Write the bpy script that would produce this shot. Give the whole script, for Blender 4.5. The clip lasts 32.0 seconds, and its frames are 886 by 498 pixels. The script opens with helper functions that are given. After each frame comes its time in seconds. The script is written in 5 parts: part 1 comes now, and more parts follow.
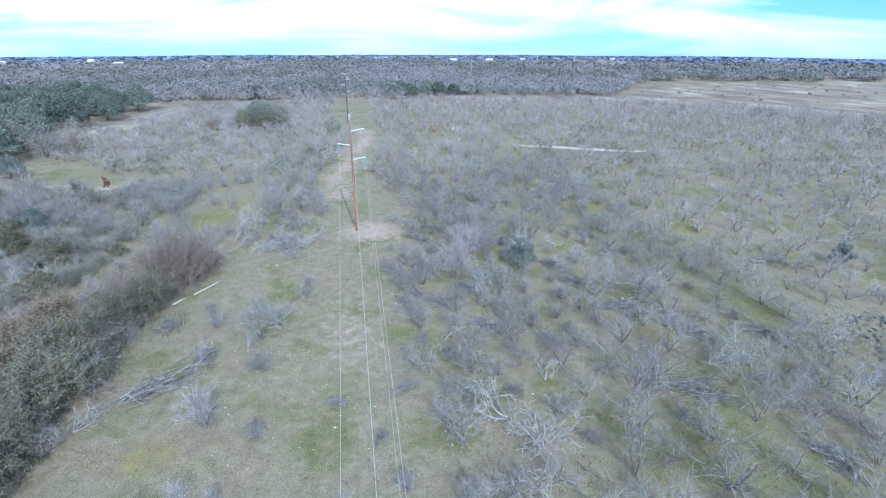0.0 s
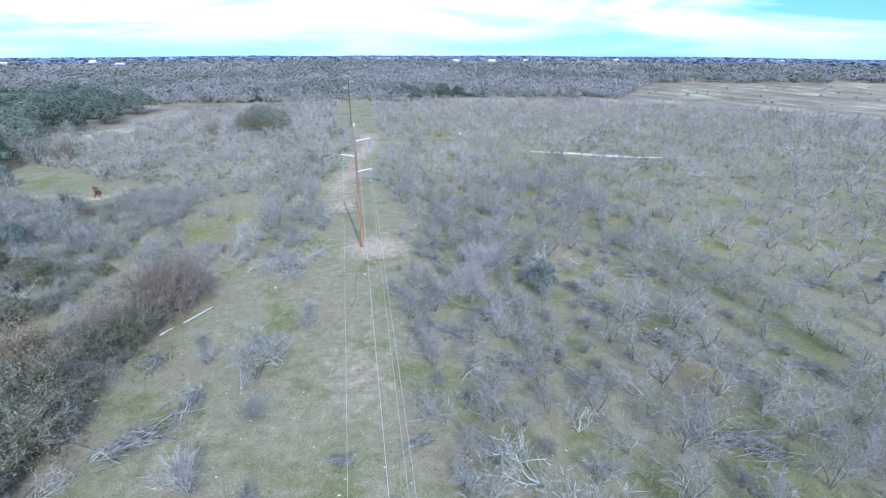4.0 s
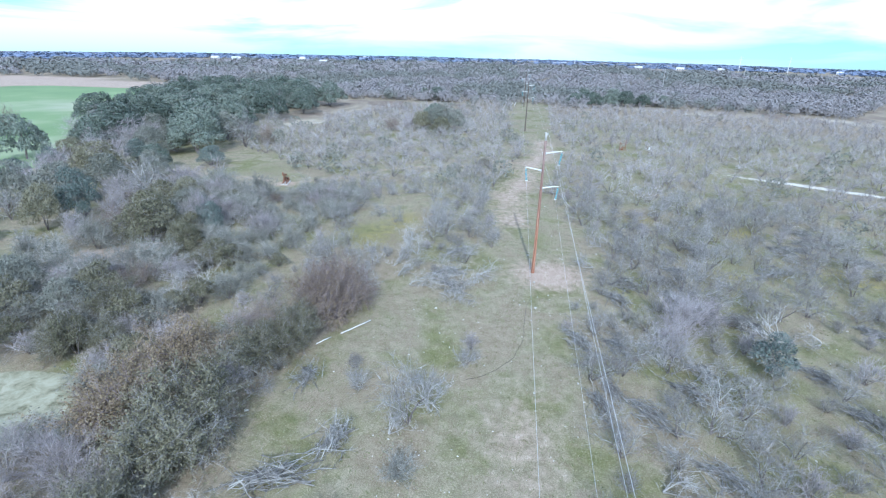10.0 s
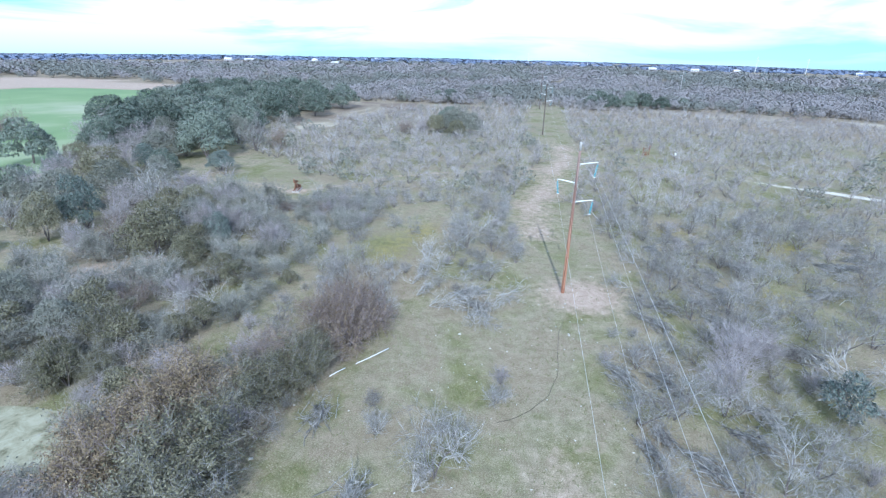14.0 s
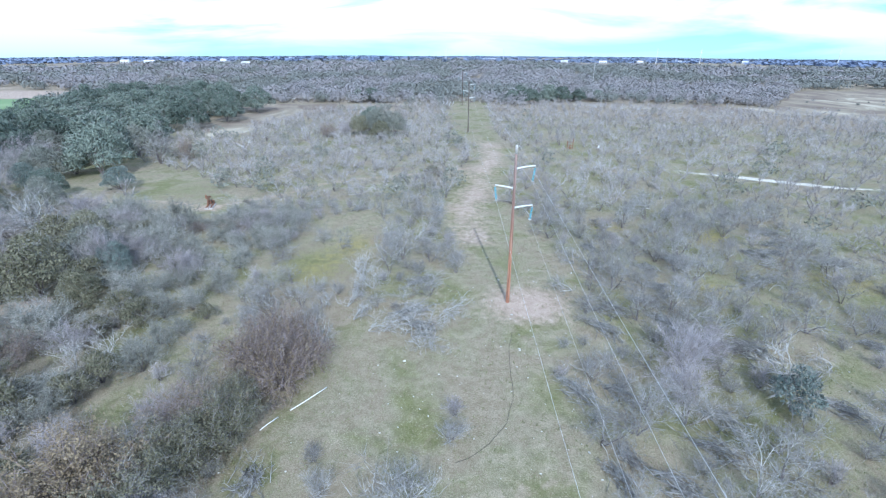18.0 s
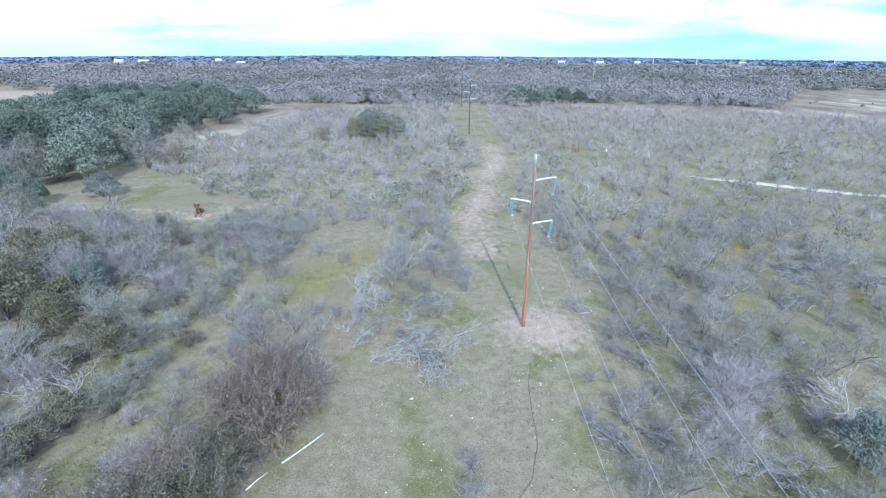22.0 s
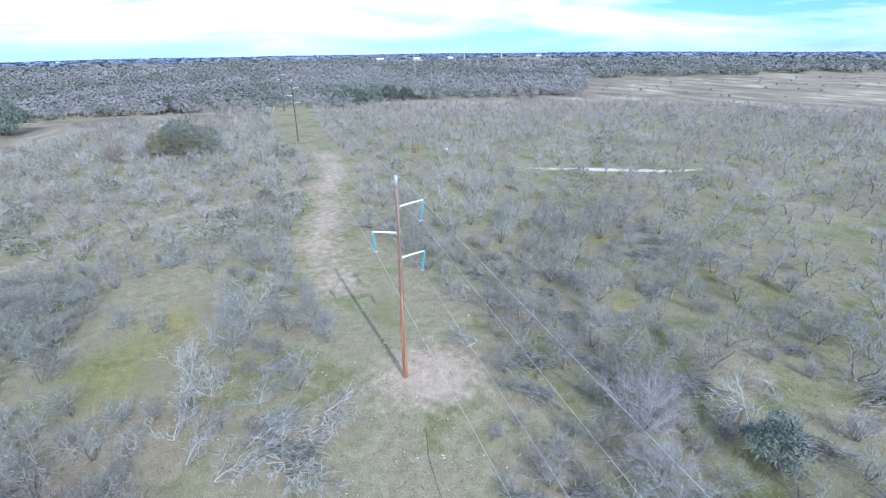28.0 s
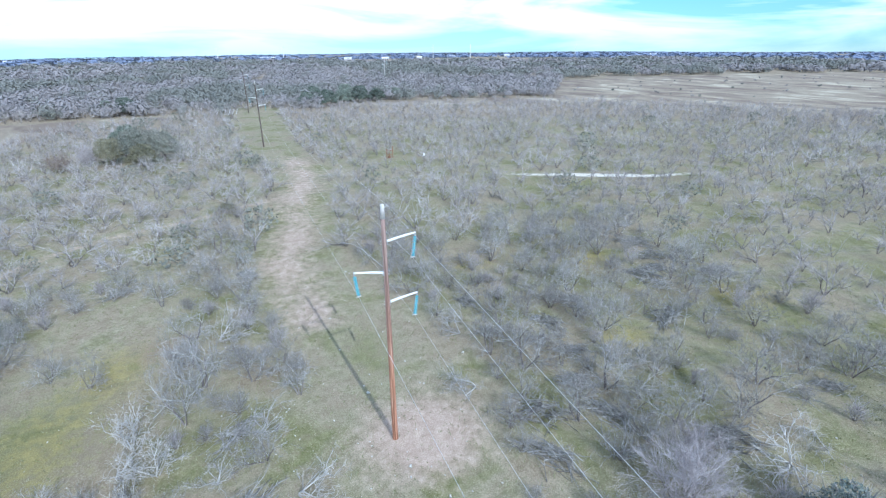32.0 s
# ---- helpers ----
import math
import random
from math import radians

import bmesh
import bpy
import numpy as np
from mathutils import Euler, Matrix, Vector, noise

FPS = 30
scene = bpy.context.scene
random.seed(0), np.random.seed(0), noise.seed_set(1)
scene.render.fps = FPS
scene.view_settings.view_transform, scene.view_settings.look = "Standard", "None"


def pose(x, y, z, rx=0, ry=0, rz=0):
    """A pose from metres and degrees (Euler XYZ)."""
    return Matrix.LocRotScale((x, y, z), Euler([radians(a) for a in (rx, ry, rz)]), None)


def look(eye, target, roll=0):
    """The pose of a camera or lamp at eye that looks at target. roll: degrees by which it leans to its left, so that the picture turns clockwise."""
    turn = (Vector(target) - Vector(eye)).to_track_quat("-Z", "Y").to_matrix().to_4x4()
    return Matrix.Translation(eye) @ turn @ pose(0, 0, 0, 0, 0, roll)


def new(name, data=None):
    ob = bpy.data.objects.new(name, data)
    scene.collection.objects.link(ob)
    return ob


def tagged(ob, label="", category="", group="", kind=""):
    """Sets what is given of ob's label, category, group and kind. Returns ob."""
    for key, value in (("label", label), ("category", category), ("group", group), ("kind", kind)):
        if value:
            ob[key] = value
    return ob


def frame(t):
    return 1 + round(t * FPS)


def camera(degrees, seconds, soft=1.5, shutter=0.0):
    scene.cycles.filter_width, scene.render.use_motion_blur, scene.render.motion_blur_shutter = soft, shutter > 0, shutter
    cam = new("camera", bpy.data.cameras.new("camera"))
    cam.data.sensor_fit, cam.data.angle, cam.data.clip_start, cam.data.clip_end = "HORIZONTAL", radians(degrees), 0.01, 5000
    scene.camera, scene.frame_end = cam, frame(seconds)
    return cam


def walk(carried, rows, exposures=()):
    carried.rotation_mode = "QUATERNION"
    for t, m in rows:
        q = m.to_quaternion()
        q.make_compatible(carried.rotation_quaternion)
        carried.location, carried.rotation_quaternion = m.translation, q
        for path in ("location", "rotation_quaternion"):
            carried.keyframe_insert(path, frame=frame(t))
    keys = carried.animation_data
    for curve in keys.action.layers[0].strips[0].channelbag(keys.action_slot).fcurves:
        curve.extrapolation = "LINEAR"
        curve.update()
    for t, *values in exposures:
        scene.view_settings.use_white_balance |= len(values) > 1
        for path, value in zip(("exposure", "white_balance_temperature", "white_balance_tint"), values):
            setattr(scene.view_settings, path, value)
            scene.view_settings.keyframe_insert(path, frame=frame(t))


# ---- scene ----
cam = camera(83.7, 32.0, soft=1.25)
PATH = [
    (0, (0.546, -73.826, 27.045), (0.869, -72.008, 26.278), 0.1),
    (0.5, (0.56, -72.812, 27.029), (0.884, -70.994, 26.263), 0.1),
    (1, (0.566, -71.835, 27.109), (0.889, -70.016, 26.342), 0.1),
    (1.5, (0.479, -70.994, 27.201), (0.8, -69.174, 26.435), 0.1),
    (2, (0.446, -70.229, 27.25), (0.765, -68.41, 26.484), 0.1),
    (2.5, (0.276, -69.673, 27.233), (0.593, -67.852, 26.468), 0.1),
    (4.5, (0.244, -67.04, 27.333), (0.56, -65.219, 26.568), 0.1),
    (5, (0.179, -66.145, 27.287), (0.497, -64.325, 26.522), 0.1),
    (5.5, (-0.1, -65.196, 27.216), (0.105, -63.359, 26.451), 0.5),
    (6, (-0.448, -64.318, 26.981), (-0.49, -62.471, 26.215), 1.3),
    (6.5, (-0.691, -63.577, 26.84), (-0.905, -61.742, 26.072), 1.6),
    (7, (-1.044, -62.802, 26.834), (-1.265, -60.968, 26.068), 1.5),
    (7.5, (-1.341, -62.071, 26.801), (-1.573, -60.237, 26.037), 1.5),
    (8, (-1.66, -61.505, 26.87), (-1.902, -59.672, 26.107), 1.4),
    (8.5, (-1.979, -60.748, 26.774), (-2.227, -58.915, 26.012), 1.4),
    (9, (-2.276, -59.96, 26.75), (-2.531, -58.128, 25.99), 1.4),
    (9.5, (-2.614, -59.277, 26.652), (-2.877, -57.445, 25.893), 1.4),
    (10, (-2.964, -58.711, 26.636), (-3.236, -56.881, 25.877), 1.3),
    (10.5, (-3.274, -58.127, 26.545), (-3.554, -56.298, 25.787), 1.3),
    (11, (-3.597, -57.467, 26.615), (-3.882, -55.638, 25.858), 1.3),
    (11.5, (-3.909, -56.872, 26.568), (-4.202, -55.044, 25.811), 1.3),
    (12, (-4.159, -56.348, 26.592), (-4.459, -54.521, 25.835), 1.3),
    (12.5, (-4.416, -55.731, 26.546), (-4.722, -53.905, 25.79), 1.2),
    (13, (-4.697, -55.138, 26.524), (-5.007, -53.312, 25.769), 1.3),
    (13.5, (-5.023, -54.464, 26.511), (-5.335, -52.639, 25.755), 1.3),
    (14, (-5.213, -53.951, 26.583), (-5.525, -52.126, 25.828), 1.2),
    (14.5, (-5.356, -53.4, 26.729), (-5.614, -51.567, 25.971), 0.9),
    (15, (-5.493, -53.001, 26.945), (-5.615, -51.155, 26.186), 0.5),
    (15.5, (-5.651, -52.6, 27.055), (-5.694, -50.751, 26.294), 0.2),
    (17.5, (-6.161, -50.21, 26.92), (-6.199, -48.361, 26.158), 0.2),
    (18, (-6.297, -49.582, 26.901), (-6.335, -47.734, 26.137), 0.2),
    (18.5, (-6.418, -48.965, 26.92), (-6.454, -47.117, 26.157), 0.2),
    (19, (-6.571, -48.42, 26.953), (-6.605, -46.572, 26.189), 0.3),
    (19.5, (-6.729, -47.817, 26.995), (-6.76, -45.969, 26.23), 0.2),
    (20, (-6.9, -47.081, 27.034), (-6.931, -45.233, 26.27), 0.2),
    (20.5, (-7.116, -46.485, 27.113), (-7.145, -44.637, 26.349), 0.3),
    (21, (-7.383, -45.955, 27.016), (-7.41, -44.107, 26.252), 0.3),
    (21.5, (-7.659, -45.191, 26.93), (-7.685, -43.343, 26.166), 0.3),
    (22, (-7.682, -44.133, 26.684), (-7.706, -42.285, 25.921), 0.3),
    (22.5, (-7.746, -43.204, 26.586), (-7.755, -41.356, 25.822), 0.2),
    (23, (-7.82, -42.606, 26.652), (-7.689, -40.762, 25.887), -0.2),
    (23.5, (-7.96, -41.849, 26.543), (-7.662, -40.026, 25.777), -0.7),
    (24, (-7.845, -40.923, 26.436), (-7.502, -39.108, 25.669), -0.8),
    (24.5, (-7.879, -40.091, 26.402), (-7.532, -38.277, 25.634), -0.7),
    (26.5, (-7.933, -36.773, 26.499), (-7.568, -34.963, 25.729), -0.5),
    (27, (-7.904, -35.989, 26.565), (-7.511, -34.185, 25.795), -0.5),
    (27.5, (-7.865, -35.179, 26.61), (-7.393, -33.394, 25.84), -0.6),
    (28, (-7.887, -34.327, 26.553), (-7.304, -32.576, 25.781), -0.7),
    (28.5, (-7.949, -33.558, 26.506), (-7.297, -31.832, 25.734), -0.8),
    (29, (-7.818, -32.742, 26.462), (-7.161, -31.019, 25.689), -0.7),
    (29.5, (-7.614, -31.83, 26.371), (-6.953, -30.108, 25.598), -0.7),
    (30, (-7.422, -30.87, 26.395), (-6.757, -29.15, 25.621), -0.7),
    (30.5, (-7.293, -29.947, 26.471), (-6.622, -28.23, 25.696), -0.6),
    (31, (-7.28, -29.017, 26.509), (-6.6, -27.302, 25.734), -0.5),
    (31.5, (-7.166, -28.062, 26.523), (-6.481, -26.35, 25.748), -0.5),
    (32, (-7.066, -27.076, 26.481), (-6.377, -25.365, 25.706), -0.5),
]
walk(cam, [(t, look(eye, target, roll)) for t, eye, target, roll in PATH], [(0.0, 0.37, 5130, 8), (6.0, 0.38, 5130, 8), (7.0, 0.46, 5170, 8), (9.0, 0.48, 5200, 8), (20.0, 0.47, 5200, 8), (26.0, 0.44, 5320, 8)])

# ---------------- world, sun ----------------
SUN_EL, SUN_AZ = radians(35.5), math.atan2(0.12, -0.99)      # azimuth clockwise from +y
world = bpy.data.worlds.new("sky")
scene.world = world
world.use_nodes = True


def node(tree, kind, **inputs):
    n = tree.nodes.new("ShaderNode" + kind)
    for key, value in inputs.items():
        n.inputs[key.replace("_", " ")].default_value = value
    return n


def link(tree, a, out, b, inp):
    tree.links.new(a.outputs[out], b.inputs[inp])


def ramp(tree, stops):
    n = tree.nodes.new("ShaderNodeValToRGB")
    while len(n.color_ramp.elements) < len(stops):
        n.color_ramp.elements.new(0.5)
    for e, (at, colour) in zip(n.color_ramp.elements, stops):
        e.position, e.color = at, (*colour, 1) if len(colour) == 3 else colour
    return n


def build_sky():
    nt = world.node_tree
    back = nt.nodes["Background"]
    sky = nt.nodes.new("ShaderNodeTexSky")
    sky.sky_type, sky.sun_disc = "NISHITA", False
    sky.sun_elevation, sky.sun_rotation = SUN_EL, SUN_AZ
    sky.air_density, sky.dust_density, sky.ozone_density = 1.0, 0.6, 1.5
    way = node(nt, "TexCoord")
    parts = node(nt, "SeparateXYZ")
    link(nt, way, "Generated", parts, 0)
    lift = node(nt, "Math")
    lift.operation = "ADD"
    lift.inputs[1].default_value = 0.035
    link(nt, parts, 2, lift, 0)
    floor_z = node(nt, "Math")
    floor_z.operation = "MAXIMUM"
    floor_z.inputs[1].default_value = 0.008
    link(nt, lift, 0, floor_z, 0)
    joined = node(nt, "CombineXYZ")
    link(nt, parts, 0, joined, 0)
    link(nt, parts, 1, joined, 1)
    link(nt, floor_z, 0, joined, 2)
    link(nt, joined, 0, sky, "Vector")
    tint = node(nt, "Mix")
    tint.data_type, tint.blend_type = "RGBA", "MULTIPLY"
    tint.inputs[0].default_value = 1.0
    tint.inputs[7].default_value = (0.62, 0.95, 1.17, 1)
    link(nt, sky, 0, tint, 6)
    # thin high cloud in long streaks, over the whole sky
    co = node(nt, "TexCoord")
    mp = node(nt, "Mapping")
    mp.inputs["Scale"].default_value = (1.3, 1.3, 9.0)
    mp.inputs["Location"].default_value = (0.35, 0.0, 0.1)
    mp.inputs["Rotation"].default_value = (0.05, -0.03, 0.5)
    link(nt, co, "Generated", mp, 0)
    nz = node(nt, "TexNoise", Scale=1.6, Detail=7.0, Roughness=0.52, Distortion=0.6)
    link(nt, mp, 0, nz, "Vector")
    cl = ramp(nt, [(0.41, (0, 0, 0)), (0.55, (1, 1, 1))])
    link(nt, nz, 0, cl, 0)
    # cloud thins out towards the horizon
    sep = node(nt, "SeparateXYZ")
    link(nt, co, "Generated", sep, 0)
    low = node(nt, "MapRange")
    low.inputs[1].default_value, low.inputs[2].default_value, low.inputs[3].default_value = -0.02, 0.04, 0.3
    link(nt, sep, 2, low, 0)
    mul = node(nt, "Math")
    mul.operation = "MULTIPLY"
    link(nt, cl, 0, mul, 0)
    link(nt, low, 0, mul, 1)
    mix = node(nt, "Mix")
    mix.data_type = "RGBA"
    mix.inputs[7].default_value = (9.2, 9.9, 10.9, 1)
    link(nt, mul, 0, mix, 0)
    link(nt, tint, 2, mix, 6)
    link(nt, mix, 2, back, 0)
    back.inputs[1].default_value = 0.115


build_sky()
sun = new("sun", bpy.data.lights.new("sun", "SUN"))
sun.data.energy, sun.data.angle, sun.data.color = 2.7, radians(0.6), (1.0, 0.95, 0.86)
toward = Vector((math.sin(SUN_AZ) * math.cos(SUN_EL), math.cos(SUN_AZ) * math.cos(SUN_EL), math.sin(SUN_EL)))
sun.matrix_world = look(toward * 100, (0, 0, 0))

# ---------------- materials ----------------


def surface(name, rough=0.9, metal=0.0):
    m = bpy.data.materials.new(name)
    m.use_nodes = True
    b = m.node_tree.nodes["Principled BSDF"]
    b.inputs["Roughness"].default_value, b.inputs["Metallic"].default_value = rough, metal
    b.inputs["Specular IOR Level"].default_value = 0.25
    return m, m.node_tree, b


def mottled(name, stops, scale=3.0, rough=0.9, metal=0.0, bump=0.0, stretch=(1, 1, 1), island=0.0, wide=0.0, obj=0.0):
    """A surface whose colour runs over the stops by noise, by each loose piece, by each thing and over wide stretches of land."""
    m, nt, b = surface(name, rough, metal)
    co = node(nt, "NewGeometry") if wide else node(nt, "TexCoord")
    mp = node(nt, "Mapping")
    mp.inputs["Scale"].default_value = stretch
    link(nt, co, "Position" if wide else "Object", mp, 0)
    nz = node(nt, "TexNoise", Scale=scale, Detail=4.0, Roughness=0.6)
    link(nt, mp, 0, nz, "Vector")
    value, out = nz, 0

    def add(src, o, weight):
        nonlocal value, out
        a = node(nt, "MapRange")
        a.inputs[3].default_value, a.inputs[4].default_value = -weight, weight
        link(nt, src, o, a, 0)
        s = node(nt, "Math")
        s.operation = "ADD"
        link(nt, value, out, s, 0)
        link(nt, a, 0, s, 1)
        value, out = s, 0

    if island:
        add(node(nt, "NewGeometry"), "Random Per Island", island)
    if obj:
        add(node(nt, "ObjectInfo"), "Random", obj)
    if wide:
        wz = node(nt, "TexNoise", Scale=0.06, Detail=3.0)
        link(nt, co, "Position", wz, "Vector")
        add(wz, 0, wide)
    r = ramp(nt, stops)
    link(nt, value, out, r, 0)
    link(nt, r, 0, b, "Base Color")
    if bump:
        bn = node(nt, "Bump", Strength=bump, Distance=0.02)
        link(nt, nz, 0, bn, "Height")
        link(nt, bn, 0, b, "Normal")
    return m


MAT = {
    "twig_grey": mottled("grey_twigs", [(0.15, (0.14, 0.128, 0.121)), (0.5, (0.294, 0.28, 0.265)), (0.9, (0.521, 0.51, 0.477))], 1.2, island=0.22, obj=0.12),
    "twig_pale": mottled("bleached_dead_wood", [(0.15, (0.24, 0.228, 0.215)), (0.5, (0.43, 0.415, 0.385)), (0.9, (0.66, 0.64, 0.595))], 1.2, island=0.2, obj=0.1),
    "twig_red": mottled("reddish_twigs", [(0.15, (0.15, 0.12, 0.12)), (0.5, (0.285, 0.235, 0.235)), (0.9, (0.46, 0.40, 0.39))], 1.2, island=0.2, obj=0.08),
    "twig_mauve": mottled("mauve_grey_twigs", [(0.15, (0.20, 0.178, 0.178)), (0.5, (0.39, 0.355, 0.352)), (0.9, (0.60, 0.565, 0.558))], 1.2, island=0.22, obj=0.1),
    "twig_cut": mottled("cut_brush_wood", [(0.15, (0.125, 0.118, 0.113)), (0.5, (0.304, 0.295, 0.279)), (0.9, (0.54, 0.535, 0.501))], 1.5, island=0.28, obj=0.08),
    "bark": mottled("rough_grey_bark", [(0.2, (0.09, 0.075, 0.07)), (0.55, (0.19, 0.165, 0.155)), (0.85, (0.30, 0.27, 0.26))], 6.0, bump=0.6, stretch=(1, 1, 0.25), obj=0.12),
    "leaf_oak": mottled("live_oak_leaves", [(0.15, (0.075, 0.098, 0.08)), (0.5, (0.152, 0.184, 0.15)), (0.9, (0.265, 0.30, 0.24))], 0.9, island=0.2, obj=0.22),
    "leaf_olive": mottled("olive_shrub_leaves", [(0.15, (0.09, 0.088, 0.056)), (0.5, (0.188, 0.18, 0.116)), (0.9, (0.315, 0.298, 0.205))], 0.7, island=0.22, obj=0.14),
    "leaf_sage": mottled("grey_sage_leaves", [(0.15, (0.14, 0.148, 0.12)), (0.5, (0.215, 0.222, 0.183)), (0.9, (0.31, 0.312, 0.262))], 0.7, island=0.24, obj=0.12),
    "twig_sage": mottled("sage_grey_twigs", [(0.15, (0.17, 0.168, 0.145)), (0.5, (0.33, 0.322, 0.285)), (0.9, (0.53, 0.515, 0.465))], 0.8, island=0.24, obj=0.16),
    "limb": mottled("pale_lichened_limbs", [(0.15, (0.212, 0.2, 0.186)), (0.5, (0.405, 0.395, 0.368)), (0.9, (0.637, 0.63, 0.583))], 2.0, island=0.22, obj=0.12),
    "leaf_rust": mottled("rust_brown_leaves", [(0.15, (0.125, 0.095, 0.06)), (0.5, (0.25, 0.197, 0.125)), (0.9, (0.39, 0.32, 0.21))], 0.7, island=0.22, obj=0.12),
    "leaf_blue": mottled("blue_green_juniper_leaves", [(0.15, (0.09, 0.115, 0.10)), (0.5, (0.165, 0.20, 0.178)), (0.9, (0.26, 0.305, 0.265))], 0.7, island=0.2, obj=0.1),
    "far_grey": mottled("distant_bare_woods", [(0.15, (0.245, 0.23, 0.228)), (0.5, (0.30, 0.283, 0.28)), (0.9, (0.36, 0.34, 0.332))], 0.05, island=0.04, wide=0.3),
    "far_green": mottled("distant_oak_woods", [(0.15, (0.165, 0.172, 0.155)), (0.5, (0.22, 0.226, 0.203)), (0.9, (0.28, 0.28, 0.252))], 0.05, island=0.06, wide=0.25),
    # farthest woods: blue distance haze painted into the base colour
    "hazed_woods": mottled("far_woods_painted_haze", [(0.15, (0.165, 0.205, 0.30)), (0.5, (0.205, 0.25, 0.355)), (0.9, (0.25, 0.29, 0.39))], 0.02, island=0.08, wide=0.12),
    "mid_grey": mottled("grey_thicket_twigs", [(0.15, (0.205, 0.187, 0.18)), (0.5, (0.38, 0.355, 0.34)), (0.9, (0.58, 0.555, 0.53))], 0.08, island=0.22, wide=0.25),
    "grass": mottled("grass_tufts", [(0.15, (0.13, 0.15, 0.06)), (0.5, (0.25, 0.26, 0.13)), (0.85, (0.40, 0.37, 0.25))], 0.15, island=0.25, wide=0.2),
    "stone": mottled("pale_limestone", [(0.2, (0.45, 0.43, 0.38)), (0.8, (0.75, 0.73, 0.68))], 4.0, island=0.1),
    "pole_grey": mottled("weathered_grey_pole_wood", [(0.2, (0.07, 0.052, 0.042)), (0.5, (0.125, 0.098, 0.08)), (0.85, (0.21, 0.175, 0.15))], 2.2, rough=0.85, bump=0.4, stretch=(3, 3, 0.12)),
    "pole_cap": mottled("weathered_pole_top", [(0.2, (0.42, 0.40, 0.38)), (0.8, (0.72, 0.70, 0.67))], 5.0, rough=0.8),
    "fibreglass": mottled("pale_fibreglass", [(0.2, (0.66, 0.67, 0.64)), (0.8, (0.82, 0.82, 0.78))], 5.0, rough=0.5),
    "steel": mottled("galvanised_steel", [(0.2, (0.40, 0.41, 0.42)), (0.8, (0.62, 0.63, 0.63))], 9.0, rough=0.45, metal=0.7),
    "wire": mottled("aluminium_cable", [(0.2, (0.54, 0.55, 0.56)), (0.8, (0.72, 0.73, 0.73))], 2.0, rough=0.5, metal=0.25),
    "rust": mottled("rusty_red_iron", [(0.2, (0.13, 0.065, 0.04)), (0.5, (0.27, 0.135, 0.085)), (0.85, (0.42, 0.27, 0.18))], 3.0, rough=0.85, bump=0.3),
    "concrete": mottled("pale_concrete", [(0.2, (0.42, 0.41, 0.38)), (0.8, (0.62, 0.60, 0.56))], 2.0, bump=0.2),
    "white_paint": mottled("weathered_white_paint", [(0.2, (0.68, 0.69, 0.68)), (0.8, (0.84, 0.84, 0.82))], 1.5, rough=0.55),
    "roof": mottled("pale_sheet_roof", [(0.2, (0.62, 0.64, 0.66)), (0.8, (0.80, 0.81, 0.82))], 0.3, rough=0.5),
    # dark colour of the tube that stands in for a tyre rut
    "hose": mottled("dark_rut_tube", [(0.2, (0.06, 0.058, 0.05)), (0.8, (0.12, 0.115, 0.095))], 3.0, rough=0.6),
    "dark_iron": mottled("dark_oily_iron", [(0.2, (0.04, 0.035, 0.03)), (0.8, (0.11, 0.09, 0.08))], 4.0, rough=0.6, metal=0.3),
}


def pole_material():
    """Brown treated wood, streaked along the grain, bleached to grey-brown towards the top."""
    m, nt, b = surface("brown_treated_pole_wood", 0.8)
    co = node(nt, "TexCoord")
    mp = node(nt, "Mapping")
    mp.inputs["Scale"].default_value = (4.5, 4.5, 0.1)
    link(nt, co, "Object", mp, 0)
    nz = node(nt, "TexNoise", Scale=2.2, Detail=5.0, Roughness=0.65)
    link(nt, mp, 0, nz, "Vector")
    fresh = ramp(nt, [(0.30, (0.10, 0.045, 0.03)), (0.46, (0.27, 0.13, 0.08)), (0.56, (0.43, 0.22, 0.135)), (0.75, (0.58, 0.42, 0.33))])
    faded = ramp(nt, [(0.30, (0.10, 0.062, 0.05)), (0.46, (0.235, 0.155, 0.13)), (0.58, (0.36, 0.26, 0.225)), (0.75, (0.56, 0.47, 0.42))])
    for r in (fresh, faded):
        link(nt, nz, 0, r, 0)
    sep = node(nt, "SeparateXYZ")
    link(nt, co, "Object", sep, 0)
    up = node(nt, "MapRange")
    up.inputs[1].default_value, up.inputs[2].default_value = 5.0, 13.5
    link(nt, sep, 2, up, 0)
    mix = node(nt, "Mix")
    mix.data_type = "RGBA"
    link(nt, up, 0, mix, 0)
    link(nt, fresh, 0, mix, 6)
    link(nt, faded, 0, mix, 7)
    link(nt, mix, 2, b, "Base Color")
    bn = node(nt, "Bump", Strength=0.5, Distance=0.02)
    link(nt, nz, 0, bn, "Height")
    link(nt, bn, 0, b, "Normal")
    return m


MAT["pole_wood"] = pole_material()


def glass_material():
    m, nt, b = surface("blue_green_insulator_glass", 0.12)
    nz = node(nt, "TexNoise", Scale=9.0)
    r = ramp(nt, [(0.35, (0.04, 0.27, 0.33)), (0.65, (0.20, 0.50, 0.55))])
    link(nt, nz, 0, r, 0)
    link(nt, r, 0, b, "Base Color")
    b.inputs["Transmission Weight"].default_value = 0.25
    b.inputs["Specular IOR Level"].default_value = 0.6
    return m


MAT["glass"] = glass_material()


